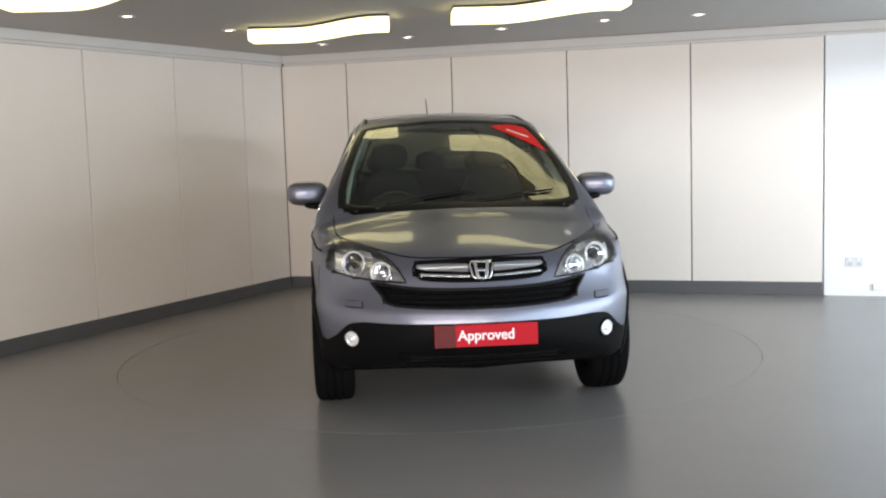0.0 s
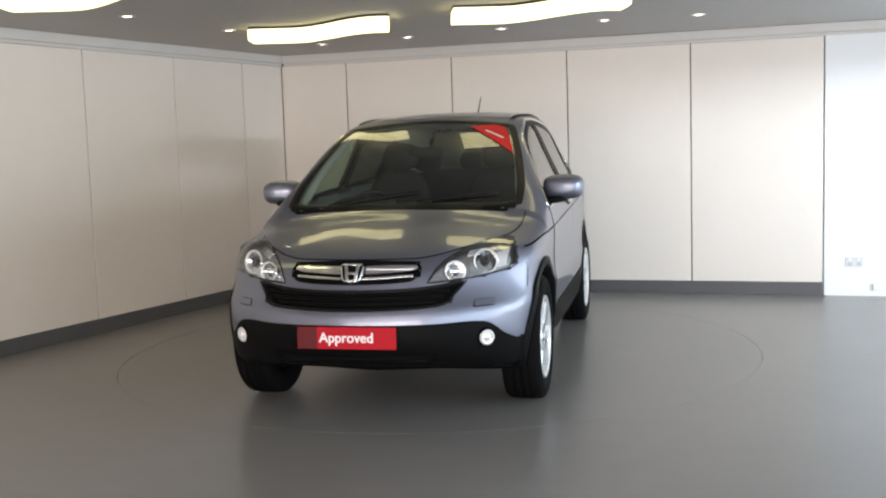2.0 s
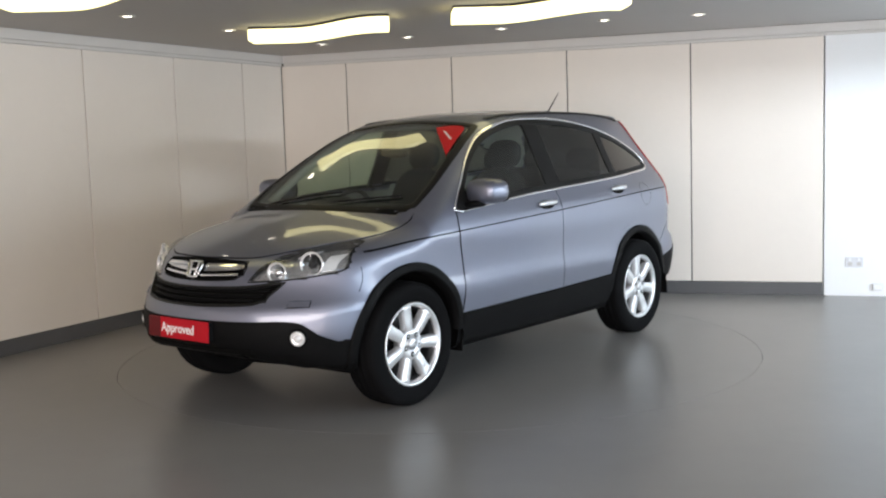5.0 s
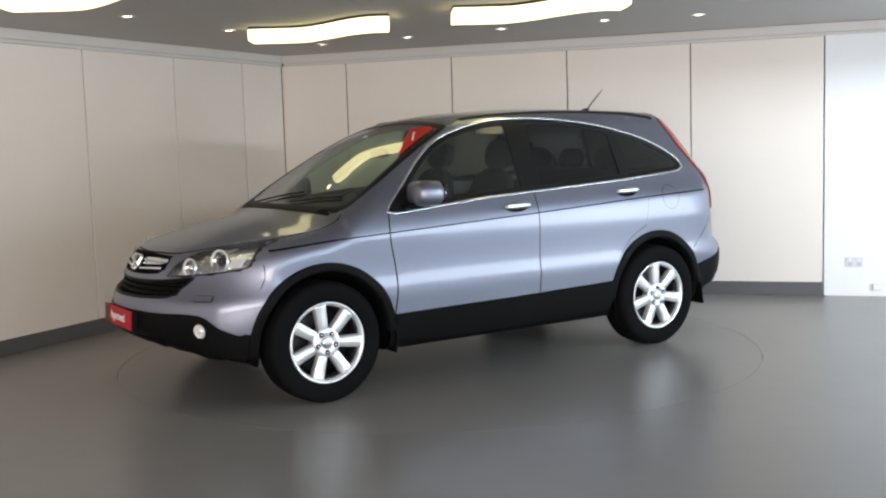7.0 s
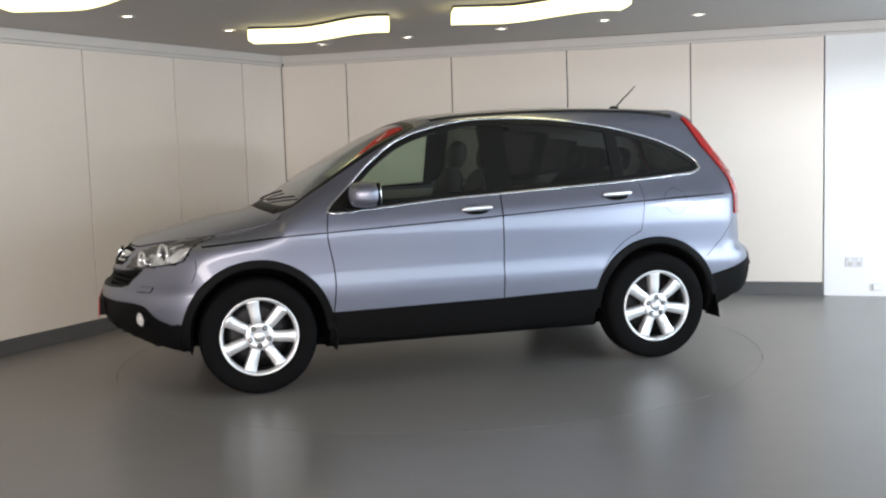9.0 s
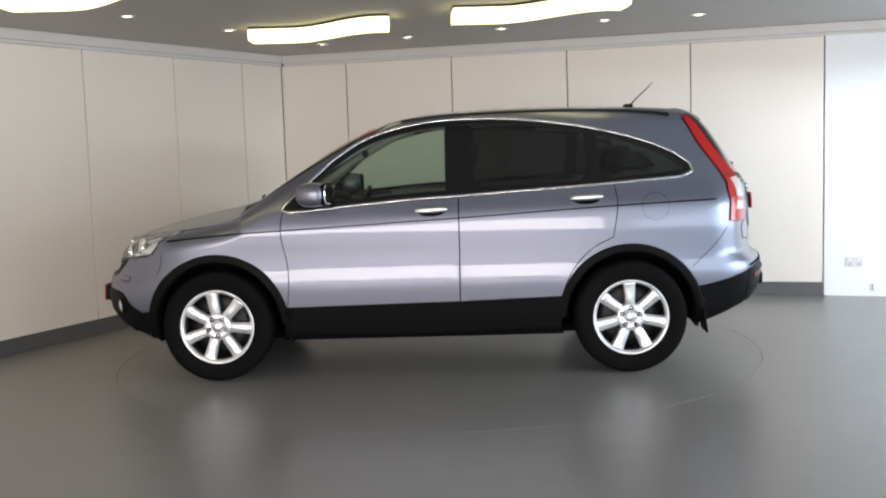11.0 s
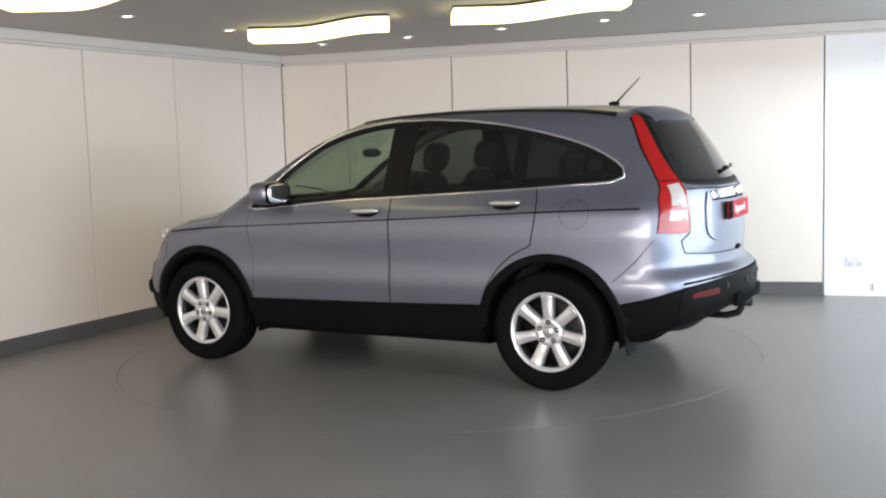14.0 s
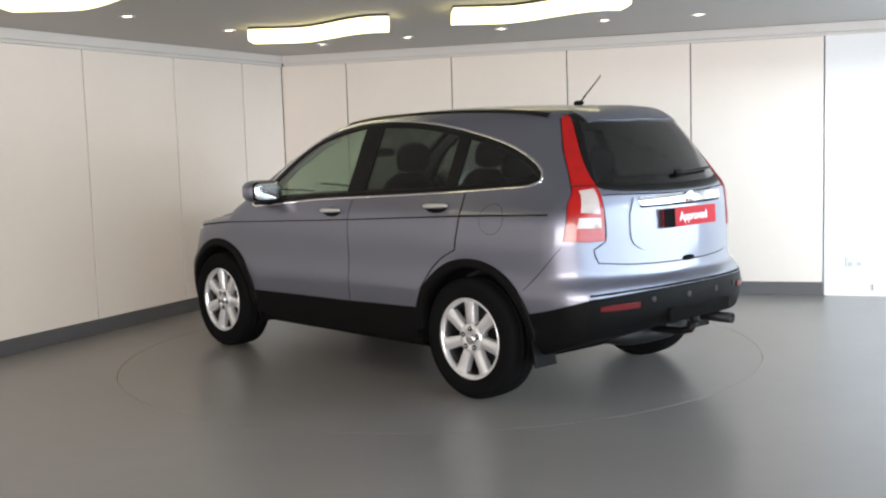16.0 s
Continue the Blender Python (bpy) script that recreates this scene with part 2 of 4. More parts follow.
def build_socket():
    """A double wall socket on the plaster, at the back wall's end."""
    t = new("wall_socket")
    part("plate", box_bm((0.146, 0.010, 0.086), pose(0, 0, 0), 0.003), M_SOCKET, t, smooth=False)
    for x in (-0.037, 0.037):
        part("switch", box_bm((0.014, 0.006, 0.022), pose(x, -0.007, 0.022), 0.002), M_PLASTER, t, smooth=False)
        part("outlet", box_bm((0.036, 0.003, 0.030), pose(x, -0.0055, -0.016), 0.001), M_CEIL, t, "three-pin outlet", smooth=False)
    t.matrix_world = M_BACK @ pose(1.382, -0.025, 0.306)
    tagged(t, "pale double wall socket on white plaster", "wall socket")
    u = new("cable_box")
    part("box", box_bm((0.085, 0.018, 0.06), pose(0, 0, 0), 0.003), M_SOCKET, u, smooth=False)
    part("cover", box_bm((0.075, 0.006, 0.05), pose(0, -0.011, 0), 0.002), M_PLASTER, u, smooth=False)
    u.matrix_world = M_BACK @ pose(1.575, -0.029, 0.085)
    tagged(u, "small pale cable box low on the plaster wall", "cable box")


build_floor()
table = build_turntable()
M_LEFT, M_BACK = build_walls()
build_far_side(M_BACK)
build_socket()
_lum = build_luminaire()
_lum.matrix_world = pose(-0.86, 0.66, CEIL, 0, 0, 2)
for _m in (pose(0.72, -0.28, CEIL, 0, 0, 2), pose(-1.88, -1.65, CEIL, 0, 0, 2)):
    copy_thing(_lum, _m)
_spot = build_spot()
_spot.matrix_world = pose(-2.09, -0.08, CEIL)
for _x, _y in ((-1.59, 0.97), (-1.0, 2.36), (-0.2, 1.93), (0.6, 1.46), (1.4, 1.06), (2.11, 0.86)):
    copy_thing(_spot, pose(_x, _y, CEIL))

# ---- the car: x forward, y to its left, z up, origin on the floor amid the wheels ----
M_PAINT = material("silver_blue_paint", (0.182, 0.192, 0.245), 0.42, metal=0.80, coat=0.65, coat_rough=0.06, var=0.02, scale=3)
M_CLAD = material("black_textured_plastic", (0.0045, 0.0045, 0.0048), 0.5, spec=0.07, var=0.15, scale=6, bump=0.08, bump_scale=220)
M_RUBBER = material("black_rubber", (0.006, 0.006, 0.006), 0.5, spec=0.2)
M_TYRE = material("tyre_rubber", (0.0055, 0.0055, 0.006), 0.75, spec=0.05, var=0.2, scale=5, bump=0.1, bump_scale=150)
M_ALLOY = material("alloy_silver", (0.74, 0.75, 0.77), 0.32, metal=0.65, coat=0.3, var=0.03, scale=10)
# darker than bare steel: the shade behind the spokes is in this colour
M_DISC = material("shaded_steel", (0.024, 0.024, 0.026), 0.5, metal=0.6, var=0.1, scale=9)
M_CHROME = material("chrome", (0.80, 0.81, 0.83), 0.10, metal=1.0)
M_SATIN = material("satin_chrome", (0.60, 0.61, 0.63), 0.28, metal=0.9)
M_TRIM = material("dark_interior_plastic", (0.014, 0.014, 0.015), 0.65, var=0.1, scale=6)
M_SEAT = material("dark_grey_fabric", (0.014, 0.014, 0.015), 0.85, var=0.15, scale=9, bump=0.1, bump_scale=120)
M_LINING = material("grey_headlining", (0.30, 0.30, 0.28), 0.9, var=0.05, scale=5)
M_GLASS = pane("tinted_glass", (0.64, 0.74, 0.66))
M_GLASSD = pane("privacy_glass", (0.130, 0.140, 0.135))
M_SCREEN = pane("windscreen_glass", (0.52, 0.62, 0.53))
M_LENS = pane("clear_lens", (0.93, 0.95, 0.96))
M_FOG = material("fog_lamp_glass", (0.80, 0.80, 0.80), 0.15, metal=0.3, coat=0.5, var=0.08, scale=40)
M_BULB = material("lamp_reflector", (0.75, 0.76, 0.78), 0.14, metal=1.0)
M_LAMPBOX = material("lamp_housing", (0.62, 0.62, 0.63), 0.16, metal=0.9, var=0.35, scale=26, bump=0.7, bump_scale=16, detail=2.0)
M_RED = material("red_lens", (0.36, 0.005, 0.004), 0.2, coat=0.6, spec=0.3, var=0.12, scale=18, bump=0.15, bump_scale=70)
M_REDDARK = material("dark_red_reflector", (0.10, 0.003, 0.005), 0.35, spec=0.2)
M_CLEARLENS = material("frosted_clear_lens", (0.50, 0.46, 0.45), 0.2, coat=0.3, var=0.06, scale=20)
M_PLATE = material("red_show_plate", (0.44, 0.006, 0.016), 0.45, spec=0.15, var=0.05, scale=10)
M_STICKER = material("red_screen_banner", (0.55, 0.010, 0.016), 0.6, spec=0.15)
M_WHITE = material("white_lettering", (0.85, 0.84, 0.84), 0.5)


def curve1(points):
    """A smooth function through (a, b) pairs, without overshoot."""
    xs, ys = np.array(sorted(points), float).T
    d = np.diff(ys) / np.diff(xs)
    mgrad = np.zeros(len(xs))
    mgrad[0], mgrad[-1] = d[0], d[-1]
    for i in range(1, len(xs) - 1):
        mgrad[i] = 0 if d[i - 1] * d[i] <= 0 else 2 * d[i - 1] * d[i] / (d[i - 1] + d[i])

    def f(x):
        x = np.clip(np.asarray(x, float), xs[0], xs[-1])
        i = np.clip(np.searchsorted(xs, x) - 1, 0, len(xs) - 2)
        h = xs[i + 1] - xs[i]
        t = (x - xs[i]) / h
        return ((2 * t**3 - 3 * t**2 + 1) * ys[i] + (t**3 - 2 * t**2 + t) * h * mgrad[i]
                + (-2 * t**3 + 3 * t**2) * ys[i + 1] + (t**3 - t**2) * h * mgrad[i + 1])
    return f


# centre line from above, flanks, nose and tail
TOP = curve1([(-2.6, 1.45), (-1.95, 1.635), (-1.72, 1.662), (-1.3, 1.688), (-0.7, 1.700), (-0.25, 1.688), (0.10, 1.655), (0.36, 1.572), (0.60, 1.457), (0.90, 1.277),
              (1.14, 1.125), (1.26, 1.078), (1.5, 1.035), (1.8, 0.965), (2.0, 0.905), (2.15, 0.85), (2.4, 0.74)])
FLANK = curve1([(0.15, 0.80), (0.28, 0.855), (0.42, 0.880), (0.54, 0.893), (0.60, 0.8985), (0.635, 0.8995), (0.68, 0.891), (0.76, 0.888), (0.90, 0.891), (1.0, 0.880), (1.06, 0.868), (1.12, 0.846),
                (1.25, 0.785), (1.40, 0.715), (1.52, 0.662), (1.62, 0.612), (1.75, 0.53)])
NOSE = curve1([(0.15, 2.10), (0.30, 2.19), (0.42, 2.225), (0.52, 2.238), (0.62, 2.225), (0.68, 2.185), (0.76, 2.145), (0.84, 2.125), (0.92, 2.10), (1.1, 2.0), (1.8, 1.5)])
TAIL = curve1([(0.15, -2.10), (0.32, -2.20), (0.45, -2.265), (0.58, -2.285), (0.68, -2.275), (0.73, -2.215), (0.85, -2.205), (1.05, -2.195), (1.16, -2.18), (1.25, -2.125), (1.4, -2.03),
               (1.55, -1.925), (1.62, -1.875), (1.8, -1.74)])


def smax(a, b, k):
    h = np.maximum(k - np.abs(a - b), 0) / k
    return np.maximum(a, b) + h * h * k / 4


def hull(x, y, z):
    """Below zero inside the car's outer skin, about in metres."""
    ay = np.abs(y)
    up = np.clip((z - 1.05) / 0.5, 0, 1)
    w = FLANK(z) - 0.10 * (np.clip(x - 1.25, 0, 2) / 0.9) ** 2 - (0.07 + 0.12 * up) * (np.clip(-0.7 - x, 0, 3) / 1.3) ** 2 - 0.03 * up * np.clip(x + 0.2, 0, 3) ** 2
    c = z - (1.0 - 0.0446 * x)            # height over the crease along the flank
    w = w + 0.011 * np.where(c < 0, np.exp(np.minimum(c, 0) / 0.09), np.clip(1 - c / 0.10, 0, 1)) * np.clip((1.5 - x) / 0.5, 0, 1)
    side = ay - w
    crown = np.where(x > 1.15, 0.10, 0.075)
    top = z - (TOP(x) - crown * ay ** 2 * 1.3)
    front = (x - (NOSE(z) - 0.50 * ay ** 2 - 0.16 * ay ** 4)) * 0.9
    rear = (TAIL(z) + 0.33 * ay ** 2 + 0.06 * ay ** 4 - x) * 0.9
    low = 0.235 + 0.16 * (np.clip(x - 1.55, 0, 1) / 0.6) ** 1.5 + 0.22 * (np.clip(-1.55 - x, 0, 1) / 0.65) ** 1.3 - z
    f = smax(side, top, 0.10)
    f = smax(f, smax(front, rear, 0.05), 0.12)
    return smax(f, low, 0.06)


def cast(origin, way, far=3.0):
    """From inside points along ways to the skin."""
    o, w = np.asarray(origin, float), np.asarray(way, float)
    lo, hi = np.zeros(len(o)), np.full(len(o), far)
    for _ in range(36):
        mid = (lo + hi) / 2
        q = o + w * mid[:, None]
        inside = hull(q[:, 0], q[:, 1], q[:, 2]) < 0
        lo, hi = np.where(inside, mid, lo), np.where(inside, hi, mid)
    return o + w * lo[:, None]


def normals_at(q):
    e = 0.012
    g = np.stack([hull(q[:, 0] + e, q[:, 1], q[:, 2]) - hull(q[:, 0] - e, q[:, 1], q[:, 2]),
                  hull(q[:, 0], q[:, 1] + e, q[:, 2]) - hull(q[:, 0], q[:, 1] - e, q[:, 2]),
                  hull(q[:, 0], q[:, 1], q[:, 2] + e) - hull(q[:, 0], q[:, 1], q[:, 2] - e)], -1)
    return g / np.linalg.norm(g, axis=1, keepdims=True)


def smooth_loop(points, step=0.025, closed=True, corners=()):
    """A Catmull-Rom curve through points; indices in corners stay sharp."""
    pts = [np.array(q, float) for q in points]
    n, out = len(pts), []
    for i in range(n if closed else n - 1):
        p1, p2 = pts[i], pts[(i + 1) % n]
        p0 = pts[i - 1] if (closed or i > 0) else p1 * 2 - p2
        p3 = pts[(i + 2) % n] if (closed or i + 2 < n) else p2 * 2 - p1
        if i in corners:
            p0 = p1 * 2 - p2
        if (i + 1) % n in corners:
            p3 = p2 * 2 - p1
        k = max(1, int(np.linalg.norm(p2 - p1) / step))
        for j in range(k):
            t = j / k
            out.append(0.5 * (2 * p1 + (p2 - p0) * t + (2 * p0 - 5 * p1 + 4 * p2 - p3) * t * t + (3 * p1 - p0 - 3 * p2 + p3) * t**3))
    if not closed:
        out.append(pts[-1])
    return np.array(out)


def in_poly(poly, q):
    x, y = q[:, 0], q[:, 1]
    inside = np.zeros(len(q), bool)
    for (x0, y0), (x1, y1) in zip(poly, np.roll(poly, -1, 0)):
        c = ((y0 > y) != (y1 > y)) & (x < (x1 - x0) * (y - y0) / (y1 - y0 + 1e-12) + x0)
        inside ^= c
    return inside


def poly_dist(poly, q):
    best = np.full(len(q), 9.0)
    for a, b in zip(poly, np.roll(poly, -1, 0)):
        d = b - a
        t = np.clip(((q - a) @ d) / (d @ d + 1e-12), 0, 1)
        best = np.minimum(best, np.linalg.norm(q - a - t[:, None] * d, axis=1))
    return best


def grown(poly, r):
    """The loop moved outwards by r (inwards where r is negative)."""
    t = np.roll(poly, -1, 0) - np.roll(poly, 1, 0)
    t /= np.linalg.norm(t, axis=1, keepdims=True) + 1e-9
    n = np.stack([t[:, 1], -t[:, 0]], -1)
    area = 0.5 * np.sum(poly[:, 0] * np.roll(poly[:, 1], -1) - np.roll(poly[:, 0], -1) * poly[:, 1])
    return poly + n * r * (1 if area > 0 else -1)


from mathutils.geometry import delaunay_2d_cdt


def flat_mesh(poly, h=0.04, holes=()):
    """Triangles filling the loop, with inner points every h."""
    lo, hi = poly.min(0), poly.max(0)
    gx, gy = np.meshgrid(np.arange(lo[0] + h / 2, hi[0], h), np.arange(lo[1] + h / 2, hi[1], h))
    gx[1::2] += h / 2
    q = np.stack([gx.ravel(), gy.ravel()], -1)
    if len(q):
        q = q[in_poly(poly, q)]
    if len(q):
        q = q[poly_dist(poly, q) > 0.45 * h]
    for hole in holes:
        if len(q):
            q = q[~in_poly(hole, q)]
        if len(q):
            q = q[poly_dist(hole, q) > 0.45 * h]
    loops, edges, base = [poly, *holes], [], 0
    for lp in loops:
        edges += [(base + i, base + (i + 1) % len(lp)) for i in range(len(lp))]
        base += len(lp)
    pts = np.concatenate([*loops, q]) if len(q) else np.concatenate(loops)
    v, _, f, *_ = delaunay_2d_cdt([Vector(a) for a in pts], edges, [], 0, 1e-6)
    v = np.array([tuple(a) for a in v])
    f = np.array([tuple(a) for a in f if len(a) == 3])
    c = v[f].mean(1)
    keep = in_poly(poly, c)
    for hole in holes:
        keep &= ~in_poly(hole, c)
    return v, f[keep]


AXES = {"left": (0, 2, 1, 1), "right": (0, 2, 1, -1), "top": (0, 1, 2, 1), "front": (1, 2, 0, 1), "rear": (1, 2, 0, -1)}


def on_skin(v, side):
    """Places of flat points (a, b), seen from that side, on the skin."""
    a, b, c, sign = AXES[side]
    o, w = np.zeros((len(v), 3)), np.zeros((len(v), 3))
    o[:, a], o[:, b] = v[:, 0], v[:, 1]
    o[:, c] = {"left": 0.0, "right": 0.0, "top": 0.55, "front": 1.2, "rear": -1.2}[side]
    w[:, c] = sign
    return cast(o, w)


def skin(name, poly, side, mat, parent, off=0.0, thick=0.012, h=0.04, holes=(), label="", dome=0.0):
    """A sheet cut to the loop, laid on the car's skin off metres proud of it, with rolled edges of that thickness."""
    poly = np.asarray(poly, float)
    v2, f = flat_mesh(poly, h, holes)
    q = on_skin(v2, side)
    n = normals_at(q)
    d = poly_dist(poly, v2)
    for hole in holes:
        d = np.minimum(d, poly_dist(np.asarray(hole), v2))
    top = q + n * (off + dome * np.minimum(1, d / 0.04))[:, None]
    # orient
    tri = top[f]
    fn = np.cross(tri[:, 1] - tri[:, 0], tri[:, 2] - tri[:, 0])
    flip = np.einsum("ij,ij->i", fn, n[f[:, 0]]) < 0
    f = np.where(flip[:, None], f[:, ::-1], f)
    faces = [tuple(int(i) for i in t) for t in f]
    count = {}
    for t in faces:
        for i in range(3):
            e = (t[i], t[(i + 1) % 3])
            count[e] = count.get(e, 0) + 1
    rim = [e for e in count if (e[1], e[0]) not in count]
    verts = [tuple(a) for a in top]
    under = {}
    for e in rim:
        for i in e:
            if i not in under:
                under[i] = len(verts)
                verts.append(tuple(top[i]))
                verts.append(tuple(top[i] - n[i] * thick))
    faces += [(under[e[1]], under[e[0]], under[e[0]] + 1, under[e[1]] + 1) for e in rim]
    return mesh_ob(name, verts, faces, mat, parent, label=label)


def strip(name, path, side, mat, parent, width, off, h=0.03, label="", closed=False, thick=0.01):
    """A band of that width along a path on the skin."""
    path = np.asarray(path, float)
    if closed:
        t = np.roll(path, -1, 0) - np.roll(path, 1, 0)
    else:
        t = np.gradient(path, axis=0)
    t /= np.linalg.norm(t, axis=1, keepdims=True) + 1e-9
    n2 = np.stack([t[:, 1], -t[:, 0]], -1)
    rows = []
    for k, (o, e) in enumerate(((-0.5, -thick), (-0.5, -0.0015), (-0.3, 0), (0.3, 0), (0.5, -0.0015), (0.5, -thick))):
        q = on_skin(path + n2 * o * width, side)
        rows.append(q + normals_at(q) * (off + e))
    n, k = len(path), len(rows)
    verts = [tuple(rows[j][i]) for i in range(n) for j in range(k)]
    faces = []
    for i in range(n if closed else n - 1):
        i2 = (i + 1) % n
        for j in range(k - 1):
            faces.append((i * k + j, i * k + j + 1, i2 * k + j + 1, i2 * k + j))
    o = mesh_ob(name, verts, faces, mat, parent, label=label)
    bm = bmesh.new()
    bm.from_mesh(o.data)
    bmesh.ops.recalc_face_normals(bm, faces=bm.faces[:])
    bm.to_mesh(o.data)
    bm.free()
    return o


def seal(name, loop, side, parent, width=0.013, label=""):
    """The dark shut line round a sheet."""
    return strip(name, loop, side, M_DARK, parent, width, 0.0016, closed=True, thick=0.006, label=label)


# loops in side view (x, z)
DLO = smooth_loop([(0.85, 1.085), (0.74, 1.185), (0.53, 1.375), (0.31, 1.505), (0.0, 1.585), (-0.28, 1.605), (-0.60, 1.595), (-0.90, 1.56), (-1.16, 1.51),
                   (-1.40, 1.445), (-1.56, 1.38), (-1.67, 1.315), (-1.715, 1.265), (-1.66, 1.243), (-1.45, 1.228), (-1.12, 1.207), (-0.75, 1.188), (-0.30, 1.166), (0.10, 1.146), (0.48, 1.116)], 0.03, corners=(0,))
HUB_F, HUB_R, HUB_Z = 1.31, -1.31, 0.352
SCREEN = smooth_loop([(1.18, 0.0), (1.16, 0.35), (1.115, 0.60), (1.065, 0.712), (0.90, 0.705), (0.66, 0.658), (0.40, 0.595), (0.255, 0.553), (0.235, 0.25), (0.225, 0.0), (0.235, -0.25), (0.255, -0.553), (0.40, -0.595), (0.66, -0.658), (0.90, -0.705), (1.065, -0.712), (1.115, -0.60), (1.16, -0.35)], 0.03, corners=(3, 7, 11, 15))
BACKLIGHT = smooth_loop([(-0.465, 1.600), (0.0, 1.620), (0.465, 1.600), (0.532, 1.45), (0.582, 1.30), (0.597, 1.225), (0.40, 1.205), (0.0, 1.198), (-0.40, 1.205), (-0.597, 1.225), (-0.582, 1.30), (-0.532, 1.45)], 0.03, corners=(0, 2, 5, 9))
# loops in front view (y, z)
LAMP = smooth_loop([(0.385, 0.768), (0.425, 0.835), (0.475, 0.885), (0.58, 0.935), (0.68, 0.957), (0.752, 0.952), (0.785, 0.90), (0.798, 0.86), (0.793, 0.822), (0.70, 0.796), (0.56, 0.778)], 0.025, corners=(0, 5))
MOUTH = smooth_loop([(-0.568, 0.768), (-0.34, 0.742), (0.0, 0.735), (0.34, 0.742), (0.568, 0.768), (0.510, 0.70), (0.45, 0.658), (0.0, 0.646), (-0.45, 0.658), (-0.510, 0.70)], 0.03, corners=(0, 4))
GRILLE = smooth_loop([(-0.335, 0.870), (0.0, 0.880), (0.335, 0.870), (0.348, 0.835), (0.308, 0.784), (0.0, 0.771), (-0.308, 0.784), (-0.348, 0.835)], 0.03, corners=(0, 2))


def capsule_shell(off, keep, nx=210, na=190, nc=64):
    """The skin as one mesh, from rays out of the car's axis; keep(q, n) says which places stay."""
    z0, x0, x1 = 0.80, -1.55, 1.45
    rows_o, rows_w = [], []
    for i in range(-nc, nx + nc + 1):
        if i < 0:
            ox, psi = x0, math.pi / 2 * (-i) / nc * 0.995
            sx = -1
        elif i > nx:
            ox, psi = x1, math.pi / 2 * (i - nx) / nc * 0.995
            sx = 1
        else:
            ox, psi, sx = x0 + (x1 - x0) * i / nx, 0.0, 1
        for j in range(na):
            a = 2 * math.pi * j / na
            rows_o.append((ox, 0, z0))
            rows_w.append((sx * math.sin(psi), math.cos(psi) * math.cos(a), math.cos(psi) * math.sin(a)))
    q = cast(rows_o, rows_w, 2.0)
    n = normals_at(q)
    n_rows = nx + 2 * nc + 1
    faces = []
    for i in range(n_rows - 1):
        for j in range(na):
            j2 = (j + 1) % na
            faces.append((i * na + j, (i + 1) * na + j, (i + 1) * na + j2, i * na + j2))
    fa = np.array(faces)
    ok = keep(q[fa].mean(1), n[fa].mean(1))
    fa = fa[ok]
    used = np.unique(fa)
    remap = np.full(len(q), -1)
    remap[used] = np.arange(len(used))
    return (q + n * off)[used], remap[fa]


def window_mask(q, n, grow=0.0):
    xz, xy, yz = q[:, [0, 2]], q[:, [0, 1]], q[:, [1, 2]]
    side = in_poly(grown(DLO, grow), xz) & (np.abs(q[:, 1]) > 0.4)
    scr = in_poly(grown(SCREEN, grow), xy) & (q[:, 2] > 1.0)
    back = in_poly(grown(BACKLIGHT, grow), yz) & (q[:, 0] < -1.5)
    return side | scr | back


def front_mask(q):
    yz, m = q[:, [1, 2]], np.zeros(len(q), bool)
    for loop in (LAMP, flip_y(LAMP), MOUTH, GRILLE):
        m |= in_poly(loop, yz)
    return m & (q[:, 0] > 1.35)


def arch_mask(q, r):
    m = np.zeros(len(q), bool)
    for hx in (HUB_F, HUB_R):
        m |= (np.hypot(q[:, 0] - hx, q[:, 2] - HUB_Z) < r) & (np.abs(q[:, 1]) > 0.52)
    return m


def build_shell(car):
    v, f = capsule_shell(0.0, lambda q, n: ~window_mask(q, n, 0.0) & ~front_mask(q) & ~arch_mask(q, 0.432) & (q[:, 2] > 0.44))
    body = mesh_ob("body", v, [tuple(map(int, t)) for t in f], M_PAINT, car, label="silver-blue metallic painted body")
    v, f = capsule_shell(-0.006, lambda q, n: ~arch_mask(q, 0.432) & (q[:, 2] <= 0.50))
    mesh_ob("underbody", v, [tuple(map(int, t)) for t in f], M_CLAD, car, label="black underbody")
    v, f = capsule_shell(-0.035, lambda q, n: ~window_mask(q, n, 0.01) & (q[:, 2] > 1.02) & (q[:, 0] > -1.95) & (q[:, 0] < 1.0) & ~((n[:, 2] > 0.8) & (q[:, 2] < 1.2)), nx=150, na=130, nc=30)
    mesh_ob("headlining", v, [tuple(map(int, t))[::-1] for t in f], M_LINING, car, label="grey fabric headlining")
    return body


